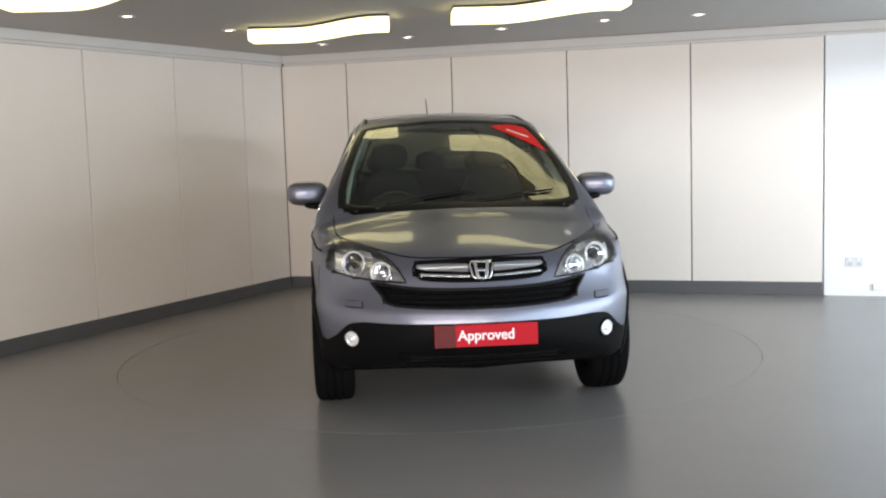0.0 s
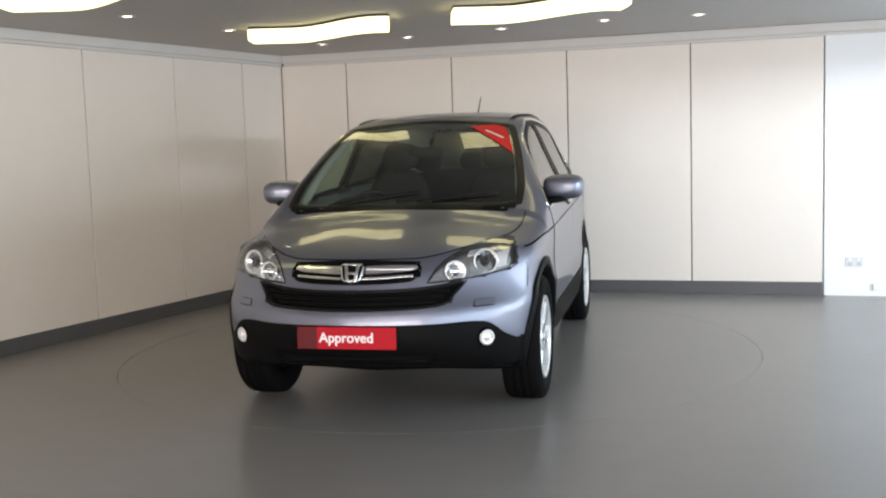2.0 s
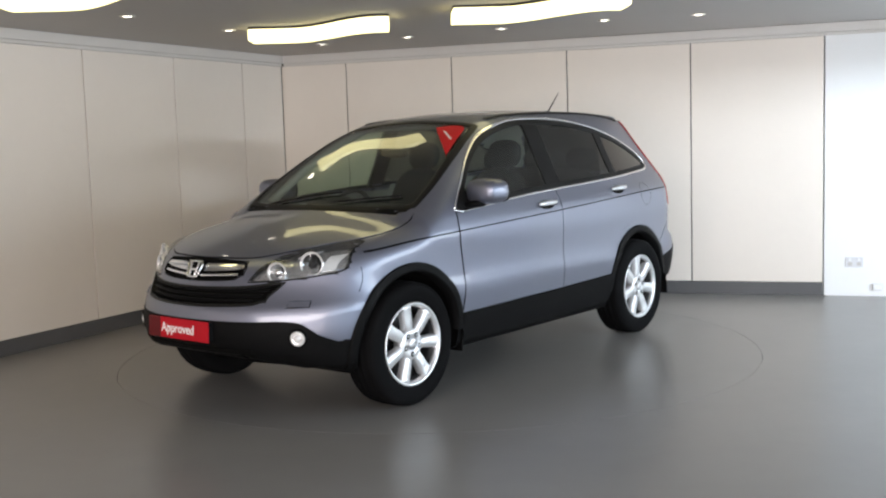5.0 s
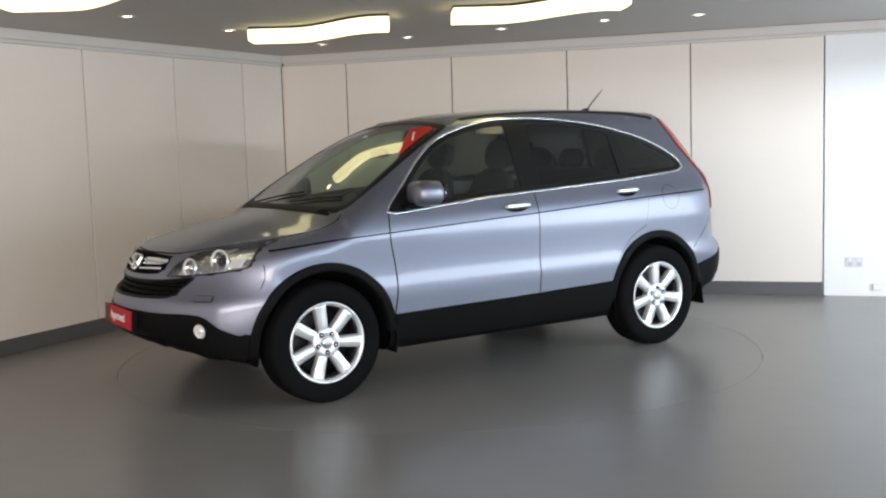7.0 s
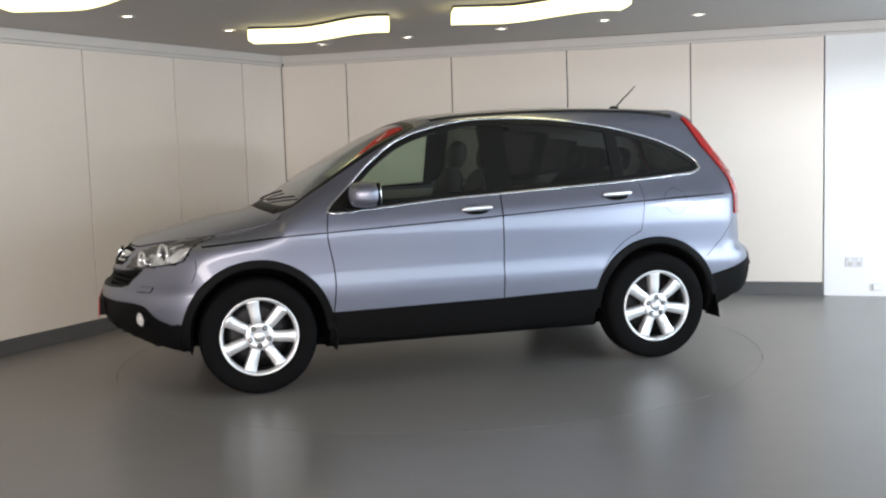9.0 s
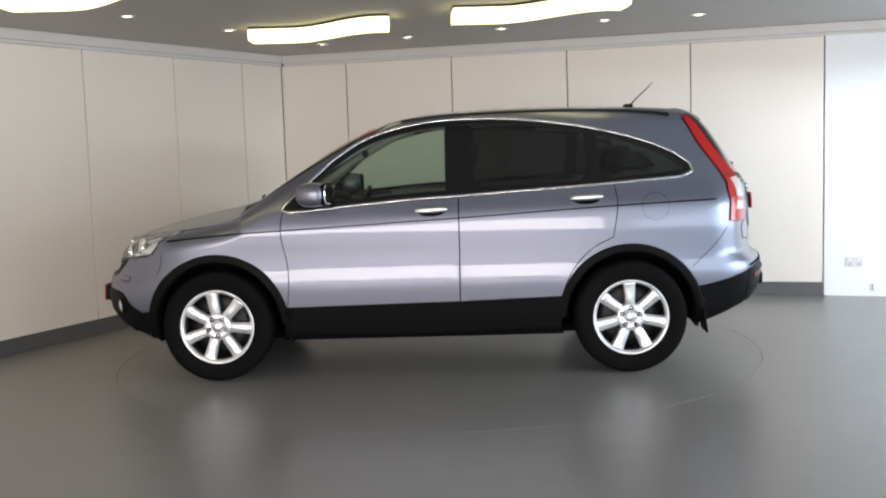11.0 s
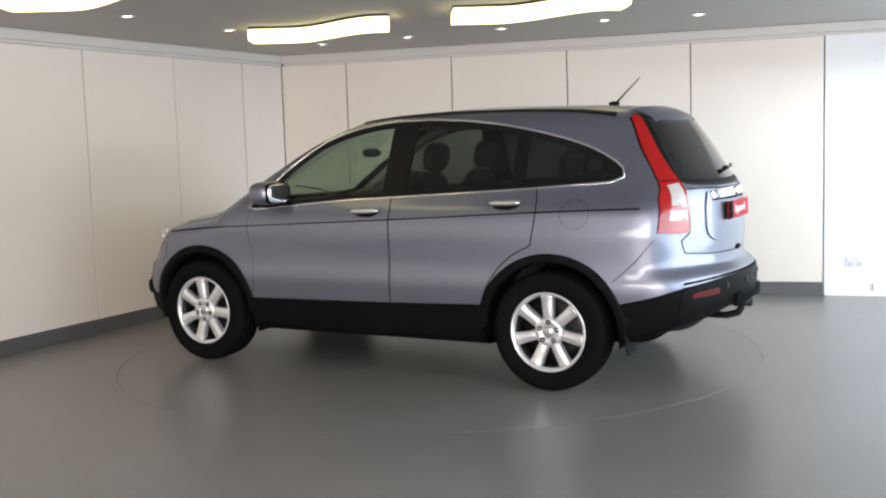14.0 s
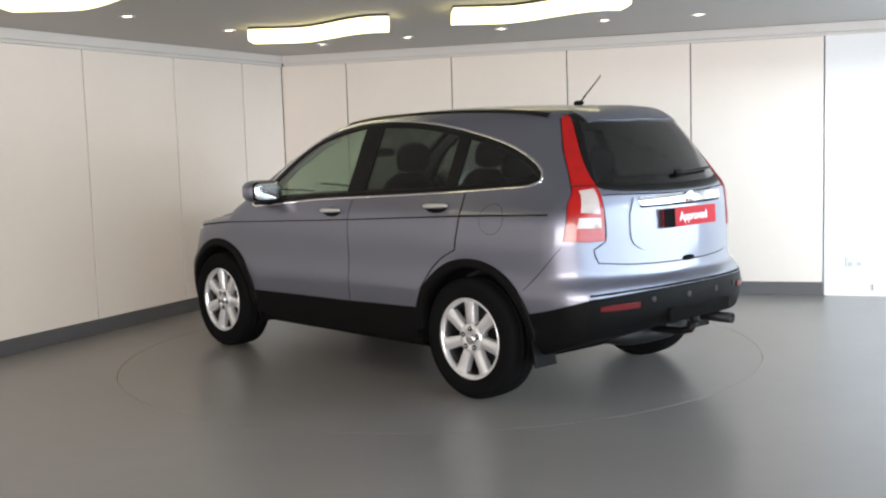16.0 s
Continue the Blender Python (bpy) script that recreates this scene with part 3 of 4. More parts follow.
def build_wheel():
    """A wheel with its axis along y, its face towards +y, centred on its hub."""
    w = new("wheel")
    turn = pose(0, 0, 0, -90, 0, 0)       # lathe's z to +y
    tyre = [(0.235, -0.098), (0.262, -0.108), (0.30, -0.112), (0.335, -0.104), (0.350, -0.088), (0.354, -0.05), (0.354, -0.048), (0.347, -0.046), (0.347, -0.040), (0.355, -0.038),
            (0.355, -0.006), (0.348, -0.004), (0.348, 0.004), (0.355, 0.006), (0.355, 0.038), (0.347, 0.040), (0.347, 0.046), (0.354, 0.048), (0.354, 0.05),
            (0.350, 0.088), (0.342, 0.098), (0.335, 0.104), (0.318, 0.1105), (0.30, 0.112), (0.262, 0.108), (0.235, 0.098), (0.225, 0.08), (0.225, -0.08)]
    part("tyre", lathe_bm(tyre, 72, turn, closed=True), M_TYRE, w, "black rubber tyre")
    rim = [(0.236, 0.097), (0.238, 0.103), (0.232, 0.106), (0.222, 0.100), (0.214, 0.088), (0.212, 0.074), (0.226, 0.074)]
    part("rim", lathe_bm(rim, 64, turn, closed=True), M_ALLOY, w, "bright silver alloy rim")
    # barrel and disc take the dark steel, painting shade between the spokes
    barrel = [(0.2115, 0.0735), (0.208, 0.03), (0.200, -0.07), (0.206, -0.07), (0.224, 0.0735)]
    part("wheel_barrel", lathe_bm(barrel, 48, turn, closed=True), M_DISC, w, "inner barrel of the wheel, coloured dark for shade")
    bm = lathe_bm([(0.205, -0.03), (0.205, -0.022), (0.14, -0.018), (0.06, -0.018)], 40, turn)
    part("brake_disc", bm, M_DISC, w, "steel brake disc, coloured dark for shade")
    # seven broad spokes, narrow at the hub
    for k in range(7):
        bm = bmesh.new()
        rows = []
        for r, half, y, edge in ((0.050, 0.028, 0.080, 0.010), (0.085, 0.0300, 0.088, 0.010), (0.13, 0.0325, 0.091, 0.010), (0.175, 0.0350, 0.091, 0.012), (0.205, 0.038, 0.093, 0.014), (0.224, 0.043, 0.097, 0.016)):
            rows.append([bm.verts.new((r, yy, t)) for t, yy in ((-half, y - 0.045), (-half, y - 0.008), (-half + edge * 0.6, y), (half - edge * 0.6, y), (half, y - 0.008), (half, y - 0.045))])
        for a, b in zip(rows, rows[1:]):
            for i in range(5):
                bm.faces.new((a[i], b[i], b[i + 1], a[i + 1]))
        bm.faces.new(rows[-1])
        bm.transform(pose(0, 0, 0, 0, 360 / 7 * k + 90, 0))
        bmesh.ops.recalc_face_normals(bm, faces=bm.faces[:])
        part("spoke", bm, M_ALLOY, w)
    part("hub", lathe_bm([(0.088, 0.03), (0.088, 0.085), (0.080, 0.0925), (0.040, 0.0925), (0.036, 0.086)], 40, turn), M_ALLOY, w)
    part("centre_cap", lathe_bm([(0.033, 0.06), (0.033, 0.096), (0.028, 0.100), (0.010, 0.101)], 32, turn), M_SATIN, w, "satin round centre cap")
    for k in range(5):
        a = radians(72 * k - 107)
        m = pose(0.058 * math.cos(a), 0, 0.058 * math.sin(a)) @ turn
        # black disc just proud of the hub, standing for a shaded hole
        nut = part("nut_recess", lathe_bm([(0.0155, 0.06), (0.0155, 0.0938), (0.012, 0.0942)], 16, m), M_DARK, w, "black disc painting the shade in a wheel nut recess")
        part("wheel_nut", lathe_bm([(0.0075, 0.09), (0.0075, 0.0962), (0.005, 0.0975)], 6, m), M_SATIN, nut, "dull steel wheel nut")
    return w


def build_car():
    car = new("car")
    tagged(car, "silver-blue compact off-road family car with black lower cladding", "car")
    build_shell(car)
    w = build_wheel()
    w.parent = car
    w.matrix_basis = pose(HUB_F, 0.785, 0.355, 0, -17, 0)
    for x, y, rz in ((HUB_R, 0.785, 0), (HUB_F, -0.785, 180), (HUB_R, -0.785, 180)):
        copy_thing(w, pose(x, y, 0.355, 0, 233.4 if x < 0 else -17, rz))
    return car


def clip_x(poly, xa, xb):
    """The loop's part between two x."""
    pts = [tuple(q) for q in poly]
    for lim, sign in ((xa, 1), (xb, -1)):
        out = []
        for a, b in zip(pts, pts[1:] + pts[:1]):
            ia, ib = sign * (a[0] - lim) >= 0, sign * (b[0] - lim) >= 0
            if ia:
                out.append(a)
            if ia != ib:
                t = (lim - a[0]) / (b[0] - a[0])
                out.append((lim, a[1] + t * (b[1] - a[1])))
        pts = out
    # even spacing, no doubles
    clean = [np.array(pts[0])]
    for q in pts[1:]:
        if np.linalg.norm(np.array(q) - clean[-1]) > 0.004:
            clean.append(np.array(q))
    return densify(np.array(clean), 0.035)


def densify(poly, step):
    out = []
    for a, b in zip(poly, np.roll(poly, -1, 0)):
        k = max(1, int(np.linalg.norm(b - a) / step))
        out += [a + (b - a) * i / k for i in range(k)]
    return np.array(out)


def arc(cx, cz, r, a0, a1, n=36):
    return np.array([(cx + r * math.cos(radians(a0 + (a1 - a0) * i / n)), cz + r * math.sin(radians(a0 + (a1 - a0) * i / n))) for i in range(n + 1)])


def flip_y(loop):
    l = np.array(loop, float)
    l[:, 0] *= -1
    return l[::-1]


def point_on(a, b, side):
    q = on_skin(np.array([[a, b]]), side)
    return Vector(q[0]), Vector(normals_at(q)[0])


def facing(at, normal, out=0.0):
    """A pose at a place with z along the normal."""
    n = Vector(normal).normalized()
    return Matrix.Translation(Vector(at) + n * out) @ n.to_track_quat("Z", "Y").to_matrix().to_4x4()


def text_part(name, words, size, m, mat, parent, label=""):
    c = bpy.data.curves.new("words", "FONT")
    c.body, c.size, c.extrude, c.align_x, c.align_y, c.offset = words, size, 0.0008, "CENTER", "CENTER", 0.0012
    o = bpy.data.objects.new("words", c)
    scene.collection.objects.link(o)
    bpy.context.view_layer.update()
    me = bpy.data.meshes.new_from_object(o.evaluated_get(bpy.context.evaluated_depsgraph_get()))
    bpy.data.objects.remove(o)
    me.transform(m)
    me.materials.clear()
    me.materials.append(mat)
    ob = new(name, me)
    ob.parent = parent
    if label:
        ob["label"] = label
    return ob


def tube_bm(points, r, n=8, bm=None):
    bm = bm or bmesh.new()
    pts = [Vector(q) for q in points]
    rings = []
    for i, q in enumerate(pts):
        d = (pts[min(i + 1, len(pts) - 1)] - pts[max(i - 1, 0)]).normalized()
        rot = d.to_track_quat("Z", "Y").to_matrix()
        rr = r[i] if isinstance(r, (list, tuple)) else r
        rings.append([bm.verts.new(q + rot @ Vector((rr * math.cos(2 * math.pi * k / n), rr * math.sin(2 * math.pi * k / n), 0))) for k in range(n)])
    for a, b in zip(rings, rings[1:]):
        for k in range(n):
            bm.faces.new((a[k], a[(k + 1) % n], b[(k + 1) % n], b[k]))
    bm.faces.new(rings[0][::-1])
    bm.faces.new(rings[-1])
    return bm


def soft_box(size, m, k=3.2, bm=None, n=12, taper=0.0):
    """A box with well-rounded sides, like a cushion or a mirror housing."""
    bm = bm or bmesh.new()
    tmp = bmesh.new()
    bmesh.ops.create_uvsphere(tmp, u_segments=n * 2, v_segments=n, radius=1.0)
    for v in tmp.verts:
        c = v.co
        s = (abs(c.x) ** k + abs(c.y) ** k + abs(c.z) ** k) ** (-1 / k)
        c *= s
        c.x *= size[0] / 2
        c.y *= size[1] / 2 * (1 - taper * c.z)
        c.z *= size[2] / 2
    tmp.transform(m)
    me = bpy.data.meshes.new("t")
    tmp.to_mesh(me)
    tmp.free()
    bm.from_mesh(me)
    bpy.data.meshes.remove(me)
    return bm


def build_doors(car):
    front = smooth_loop([(0.862, 1.070), (0.50, 1.098), (0.10, 1.127), (-0.243, 1.147), (-0.243, 0.80), (-0.238, 0.485), (0.30, 0.478), (0.850, 0.470), (0.835, 0.60), (0.838, 0.74), (0.872, 0.93)], 0.03, corners=(0, 3, 5, 7))
    rear = smooth_loop([(-0.251, 1.147), (-0.75, 1.172), (-1.222, 1.196), (-1.236, 1.06), (-1.205, 0.865), (-1.08, 0.80), (-0.975, 0.70), (-0.905, 0.58), (-0.885, 0.502), (-0.55, 0.494), (-0.246, 0.486), (-0.251, 0.80)], 0.03, corners=(0, 2, 4, 8, 10))
    for side in ("left", "right"):
        s = 1 if side == "left" else -1
        for name, loop, hx, hz in (("front_door", front, -0.075, 1.055), ("rear_door", rear, -1.045, 1.102)):
            door = skin(name, loop, side, M_PAINT, car, 0.0045, 0.010, label="silver-blue painted door")
            seal("door_seal", loop, side, door, 0.013, "dark shut line")
            cup = np.array([(hx + 0.085 * math.cos(a), hz - 0.004 + 0.030 * math.sin(a)) for a in np.linspace(0, 2 * math.pi, 25)[:-1]])
            # nothing is hollowed here; a black patch paints the shade behind the grip
            skin("handle_recess", cup, side, M_DARK, door, 0.0052, 0.004, h=0.02, label="black patch painting the shade in the grip recess")
            at, n = point_on(hx, hz, side)
            bm = soft_box((0.205, 0.030, 0.034), Matrix.Translation(at + n * 0.022) @ pose(0, 0, 0, 0, 1.6, 0), 3.0)
            part("door_handle", bm, M_SATIN, door, "satin silver pull handle")
        # glass and pillars
        for name, xa, xb, mat, label in (("front_window", -0.165, 0.80, M_GLASS, "lightly tinted side window"), ("rear_window", -1.05, -0.335, M_GLASSD, "dark privacy glass"),
                                         ("quarter_window", -1.80, -1.135, M_GLASSD, "dark privacy glass")):
            g = skin(name, clip_x(DLO, xa, xb), side, mat, car, -0.004, 0.004, label=label)
            g.visible_shadow = False
        for xa, xb in ((-0.335, -0.165), (-1.135, -1.05)):
            skin("window_pillar", clip_x(DLO, xa, xb), side, M_RUBBER, car, 0.001, 0.02, label="black window pillar")
        skin("mirror_triangle", clip_x(DLO, 0.70, 0.90), side, M_RUBBER, car, 0.002, 0.02, label="black plastic corner piece")
        strip("window_seal", grown(DLO, 0.002), side, M_RUBBER, car, 0.040, 0.002, closed=True, label="black rubber window surround")
        strip("window_trim", grown(DLO, 0.020), side, M_CHROME, car, 0.013, 0.008, closed=True, label="bright chrome window strip")
        crease = smooth_loop([(1.62, 0.905), (1.20, 0.942), (0.87, 0.958), (-0.25, 1.008), (-1.23, 1.056), (-1.855, 1.076)], 0.04, closed=False)
        # black strip laid on the paint for the shade of the crease
        strip("crease_line", crease, side, M_DARK, car, 0.007, 0.0062, label="thin black strip painting the crease shade along the flank")
        flap = np.array([(-1.475 + 0.085 * math.cos(a), 1.045 + 0.085 * math.sin(a)) for a in np.linspace(0, 2 * math.pi, 33)[:-1]])
        if side == "left":
            strip("fuel_flap_seam", flap, side, M_CLAD, car, 0.0022, 0.0008, closed=True)
        # bumper seams
        strip("bumper_seam", smooth_loop([(-1.70, 0.66), (-1.83, 0.78), (-1.93, 0.90)], 0.03, closed=False), side, M_DARK, car, 0.005, 0.001)
        strip("bumper_seam", smooth_loop([(1.69, 0.70), (1.66, 0.76), (1.66, 0.83)], 0.03, closed=False), side, M_DARK, car, 0.005, 0.001)


def build_cladding(car):
    sill = smooth_loop([(0.875, 0.470), (0.3, 0.474), (-0.25, 0.480), (-0.905, 0.498), (-0.90, 0.40), (-0.86, 0.315), (-0.2, 0.292), (0.5, 0.292), (0.84, 0.312)], 0.04, corners=(0, 3, 5, 8))
    fside = smooth_loop([(1.70, 0.455), (1.84, 0.450), (1.98, 0.475), (2.02, 0.40), (1.98, 0.335), (1.75, 0.315)], 0.03, corners=(0, 5))
    rside = smooth_loop([(-1.735, 0.535), (-1.90, 0.572), (-2.10, 0.632), (-2.10, 0.48), (-2.02, 0.41), (-1.78, 0.355)], 0.03, corners=(0, 2, 5))
    for side in ("left", "right"):
        s = 1 if side == "left" else -1
        skin("sill_cladding", sill, side, M_CLAD, car, 0.012, 0.03, label="black plastic sill cladding")
        skin("front_bumper_side", fside, side, M_CLAD, car, 0.004, 0.03)
        skin("rear_bumper_side", rside, side, M_CLAD, car, 0.006, 0.03)
        for name, hx, a0, a1 in (("front_arch_trim", HUB_F, -14, 178), ("rear_arch_trim", HUB_R, 2, 190)):
            strip(name, arc(hx - 0.005, 0.358, 0.434, a0, a1), side, M_CLAD, car, 0.052, 0.012, thick=0.07, label="black plastic wheel arch trim")
            # liner of the wheel well
            bm = bmesh.new()
            rows = []
            for i in range(25):
                a = radians(-10 + 200 * i / 24)
                rows.append([bm.verts.new((hx + 0.430 * math.cos(a), s * y, HUB_Z + 0.430 * math.sin(a))) for y in (0.45, 0.86 - (0.03 if hx > 0 else 0))])
            for a, b in zip(rows, rows[1:]):
                bm.faces.new((a[0], a[1], b[1], b[0]))
            bm.faces.new([r[0] for r in rows])
            part("wheel_well", bm, M_DARK, car, "dark wheel well liner")
        for x, z, tilt in ((0.832, 0.275, 4), (-1.778, 0.285, -4)):
            part("mud_flap", box_bm((0.012, 0.18, 0.16), pose(x, s * 0.775, z + 0.035, 0, -tilt * 2, 0), 0.004), M_CLAD, car, "black rubber mud flap", smooth=False)


def build_front(car):
    # lower bumper
    top = [(-0.80, 0.452), (-0.745, 0.492), (-0.69, 0.548), (-0.61, 0.568), (-0.42, 0.568), (0.0, 0.574), (0.42, 0.568), (0.61, 0.568), (0.69, 0.548), (0.745, 0.492), (0.80, 0.452)]
    low = [(0.79, 0.36), (0.70, 0.315), (0.40, 0.30), (0.0, 0.295), (-0.40, 0.30), (-0.70, 0.315), (-0.79, 0.36)]
    skin("front_bumper", smooth_loop(top + low, 0.03, corners=(0, 10)), "front", M_CLAD, car, 0.007, 0.03, label="black plastic lower front bumper")
    skin("lower_intake", smooth_loop([(-0.44, 0.425), (0.0, 0.428), (0.44, 0.425), (0.40, 0.345), (0.0, 0.34), (-0.40, 0.345)], 0.03, corners=(0, 2)), "front", M_DARK, car, 0.009, 0.005, label="dark lower air intake")
    for z in (0.372, 0.398):
        strip("intake_slat", [(y, z) for y in np.linspace(-0.38, 0.38, 20)], "front", M_CLAD, car, 0.010, 0.013)
    # middle grille
    mesh = skin("lower_grille", MOUTH, "front", M_DARK, car, -0.035, 0.01, label="black slatted lower grille")
    strip("grille_edge", MOUTH, "front", M_RUBBER, mesh, 0.014, 0.002, closed=True, thick=0.04)
    for z, w in ((0.680, 0.43), (0.706, 0.475), (0.732, 0.50)):
        strip("slat", [(y, z) for y in np.linspace(-w, w, 24)], "front", M_CLAD, mesh, 0.010, -0.010, thick=0.02)
    # upper grille
    g = skin("upper_grille", GRILLE, "front", M_DARK, car, -0.030, 0.01, label="dark grille with bright bars and emblem")
    strip("grille_surround", GRILLE, "front", M_DARK, g, 0.010, 0.001, closed=True, thick=0.04)
    for s in (-1, 1):
        bar = smooth_loop([(s * 0.066, 0.858), (s * 0.20, 0.861), (s * 0.322, 0.857), (s * 0.333, 0.843), (s * 0.290, 0.831), (s * 0.20, 0.826), (s * 0.120, 0.822), (s * 0.066, 0.820)], 0.02, corners=(0, 2, 7))
        wing = skin("grille_bar", bar, "front", M_CHROME, g, -0.002, 0.024, h=0.02, label="chrome wing-shaped grille bar", dome=0.005)
        strip("chrome_line", [(s * y, 0.846 - 0.02 * y) for y in np.linspace(0.070, 0.318, 14)], "front", M_SATIN, wing, 0.006, 0.006, thick=0.006)
        strip("lower_chrome", [(s * y, 0.796 + 0.04 * y) for y in np.linspace(0.060, 0.312, 14)], "front", M_CHROME, g, 0.012, 0.000, thick=0.020, label="thin lower chrome bar")
        strip("grille_slat", [(s * y, 0.812 + 0.03 * y) for y in np.linspace(0.070, 0.300, 14)], "front", M_CLAD, g, 0.008, -0.016, thick=0.008)
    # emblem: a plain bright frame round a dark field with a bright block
    at, n = point_on(0.0, 0.823, "front")
    m = Matrix.Translation((at.x - 0.004, 0, 0.823)) @ pose(0, 0, 0, 0, -26, 0)
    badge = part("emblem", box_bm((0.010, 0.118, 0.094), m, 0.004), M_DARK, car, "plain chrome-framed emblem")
    bm = tube_bm([(0.012, a, b) for a, b in ((-0.052, 0.045), (0.052, 0.045), (0.062, 0.030), (0.046, -0.036), (0.034, -0.046), (-0.034, -0.046), (-0.046, -0.036), (-0.062, 0.030), (-0.052, 0.045))], 0.0065)
    box_bm((0.012, 0.017, 0.084), pose(0.012, -0.027, 0, 8, 0, 0), 0.003, bm)
    box_bm((0.012, 0.017, 0.084), pose(0.012, 0.027, 0, -8, 0, 0), 0.003, bm)
    box_bm((0.011, 0.050, 0.014), pose(0.012, 0, -0.004), 0.003, bm)
    bm.transform(m)
    part("emblem_frame", bm, M_CHROME, badge, "chrome emblem frame")
    # lamps
    for s in (1, -1):
        loop = LAMP if s == 1 else flip_y(LAMP)
        lamp = skin("headlight", loop, "front", M_LAMPBOX, car, -0.026, 0.004, h=0.03, label="large clear swept-back headlight")
        g = skin("lens", loop, "front", M_LENS, lamp, 0.003, 0.003, h=0.03, label="clear plastic lens")
        g.visible_shadow = False
        strip("lamp_edge", loop, "front", M_RUBBER, lamp, 0.009, 0.0015, closed=True, thick=0.045)
        for y, z, r, back in ((0.655, 0.856, 0.064, 0.024), (0.515, 0.817, 0.053, 0.022)):
            at, n = point_on(s * y, z, "front")
            nn = Vector((0.90, 0.40 * s * (1 if y > 0.6 else 0.8), 0.12))
            mm = facing(at, nn, -back)
            part("reflector", lathe_bm([(0.014, -0.020), (r * 0.55, -0.012), (r * 0.86, 0.010), (r, 0.022), (r + 0.004, 0.020), (r * 0.9, 0.0), (r * 0.55, -0.03), (0.014, -0.03)], 36, mm, closed=True), M_BULB, lamp, "bright round reflector")
            part("halo_ring", lathe_bm([(r * 0.87, 0.010), (r * 0.89, 0.018), (r * 0.95, 0.023), (r * 1.03, 0.022), (r * 1.03, 0.010), (r * 0.90, 0.004)], 36, mm, closed=True), M_FOG, lamp, "pale ring round the bulb")
            part("projector", lathe_bm([(0.026, -0.022), (0.026, 0.004), (0.022, 0.014), (0.012, 0.020), (0.003, 0.022)], 24, mm), M_CHROME if y < 0.6 else M_DISC, lamp, "round projector bulb")
        for y0, y1, z0, z1 in ((0.56, 0.62, 0.90, 0.935), (0.70, 0.76, 0.82, 0.92)):
            cell = densify(np.array([(s * y0, z0), (s * y1, z0 + 0.01), (s * y1, z1), (s * y0, z1 - 0.012)]), 0.02)
            skin("side_reflector", cell, "front", M_FOG, lamp, -0.022, 0.012, h=0.03, label="bright side reflector")
        # fog lamp
        at, n = point_on(s * 0.668, 0.478, "front")
        mm = facing(at, n + Vector((0.35, 0, 0)), 0.012)
        fog = part("fog_lamp", lathe_bm([(0.052, -0.03), (0.052, 0.006), (0.046, 0.010), (0.042, 0.004), (0.042, -0.03)], 32, mm, closed=True), M_CLAD, car, "small round fog lamp")
        part("fog_reflector", lathe_bm([(0.041, 0.000), (0.041, 0.004), (0.034, 0.010), (0.024, 0.004), (0.020, 0.002), (0.016, 0.012), (0.006, 0.016)], 28, mm), M_FOG, fog, "bright fog lamp reflector")
        cap = densify(np.array([(s * 0.615, 0.668), (s * 0.70, 0.668), (s * 0.705, 0.640), (s * 0.612, 0.640)]), 0.02)
        c = skin("washer_cap", cap, "front", M_PAINT, car, 0.006, 0.01, h=0.03, label="painted washer cap")
        seal("cap_seam", cap, "front", c, 0.008)
    # show plate
    pm = pose(2.246, 0, 0.512, 90, 0, 90) @ pose(0, 0, 0, -3, 0, 0)
    pl = part("front_plate", box_bm((0.522, 0.112, 0.006), pm, 0.002), M_PLATE, car, "red show plate with white lettering", smooth=False)
    part("plate_end", box_bm((0.105, 0.110, 0.004), pm @ pose(-0.2065, 0, 0.0025), 0.001), M_REDDARK, pl, "darker red end of the plate", smooth=False)
    text_part("lettering", "Approved", 0.071, pm @ pose(0.0, 0.0, 0.0042), M_WHITE, pl, "white word Approved")
    part("plate_holder", box_bm((0.52, 0.10, 0.03), pm @ pose(0, 0, -0.019)), M_CLAD, pl, smooth=False)
    # bonnet
    right = [(2.035, 0.0), (2.005, 0.25), (1.945, 0.395), (1.82, 0.525), (1.62, 0.655), (1.45, 0.735), (1.13, 0.760), (1.175, 0.55), (1.222, 0.25)]
    loop = right + [(1.232, 0.0)] + [(x, -y) for x, y in right[:0:-1]]
    loop = smooth_loop(loop, 0.03, corners=(6, 12))
    b = skin("bonnet", loop, "top", M_PAINT, car, 0.005, 0.012, label="silver-blue painted bonnet")
    seal("bonnet_seam", loop, "top", b)


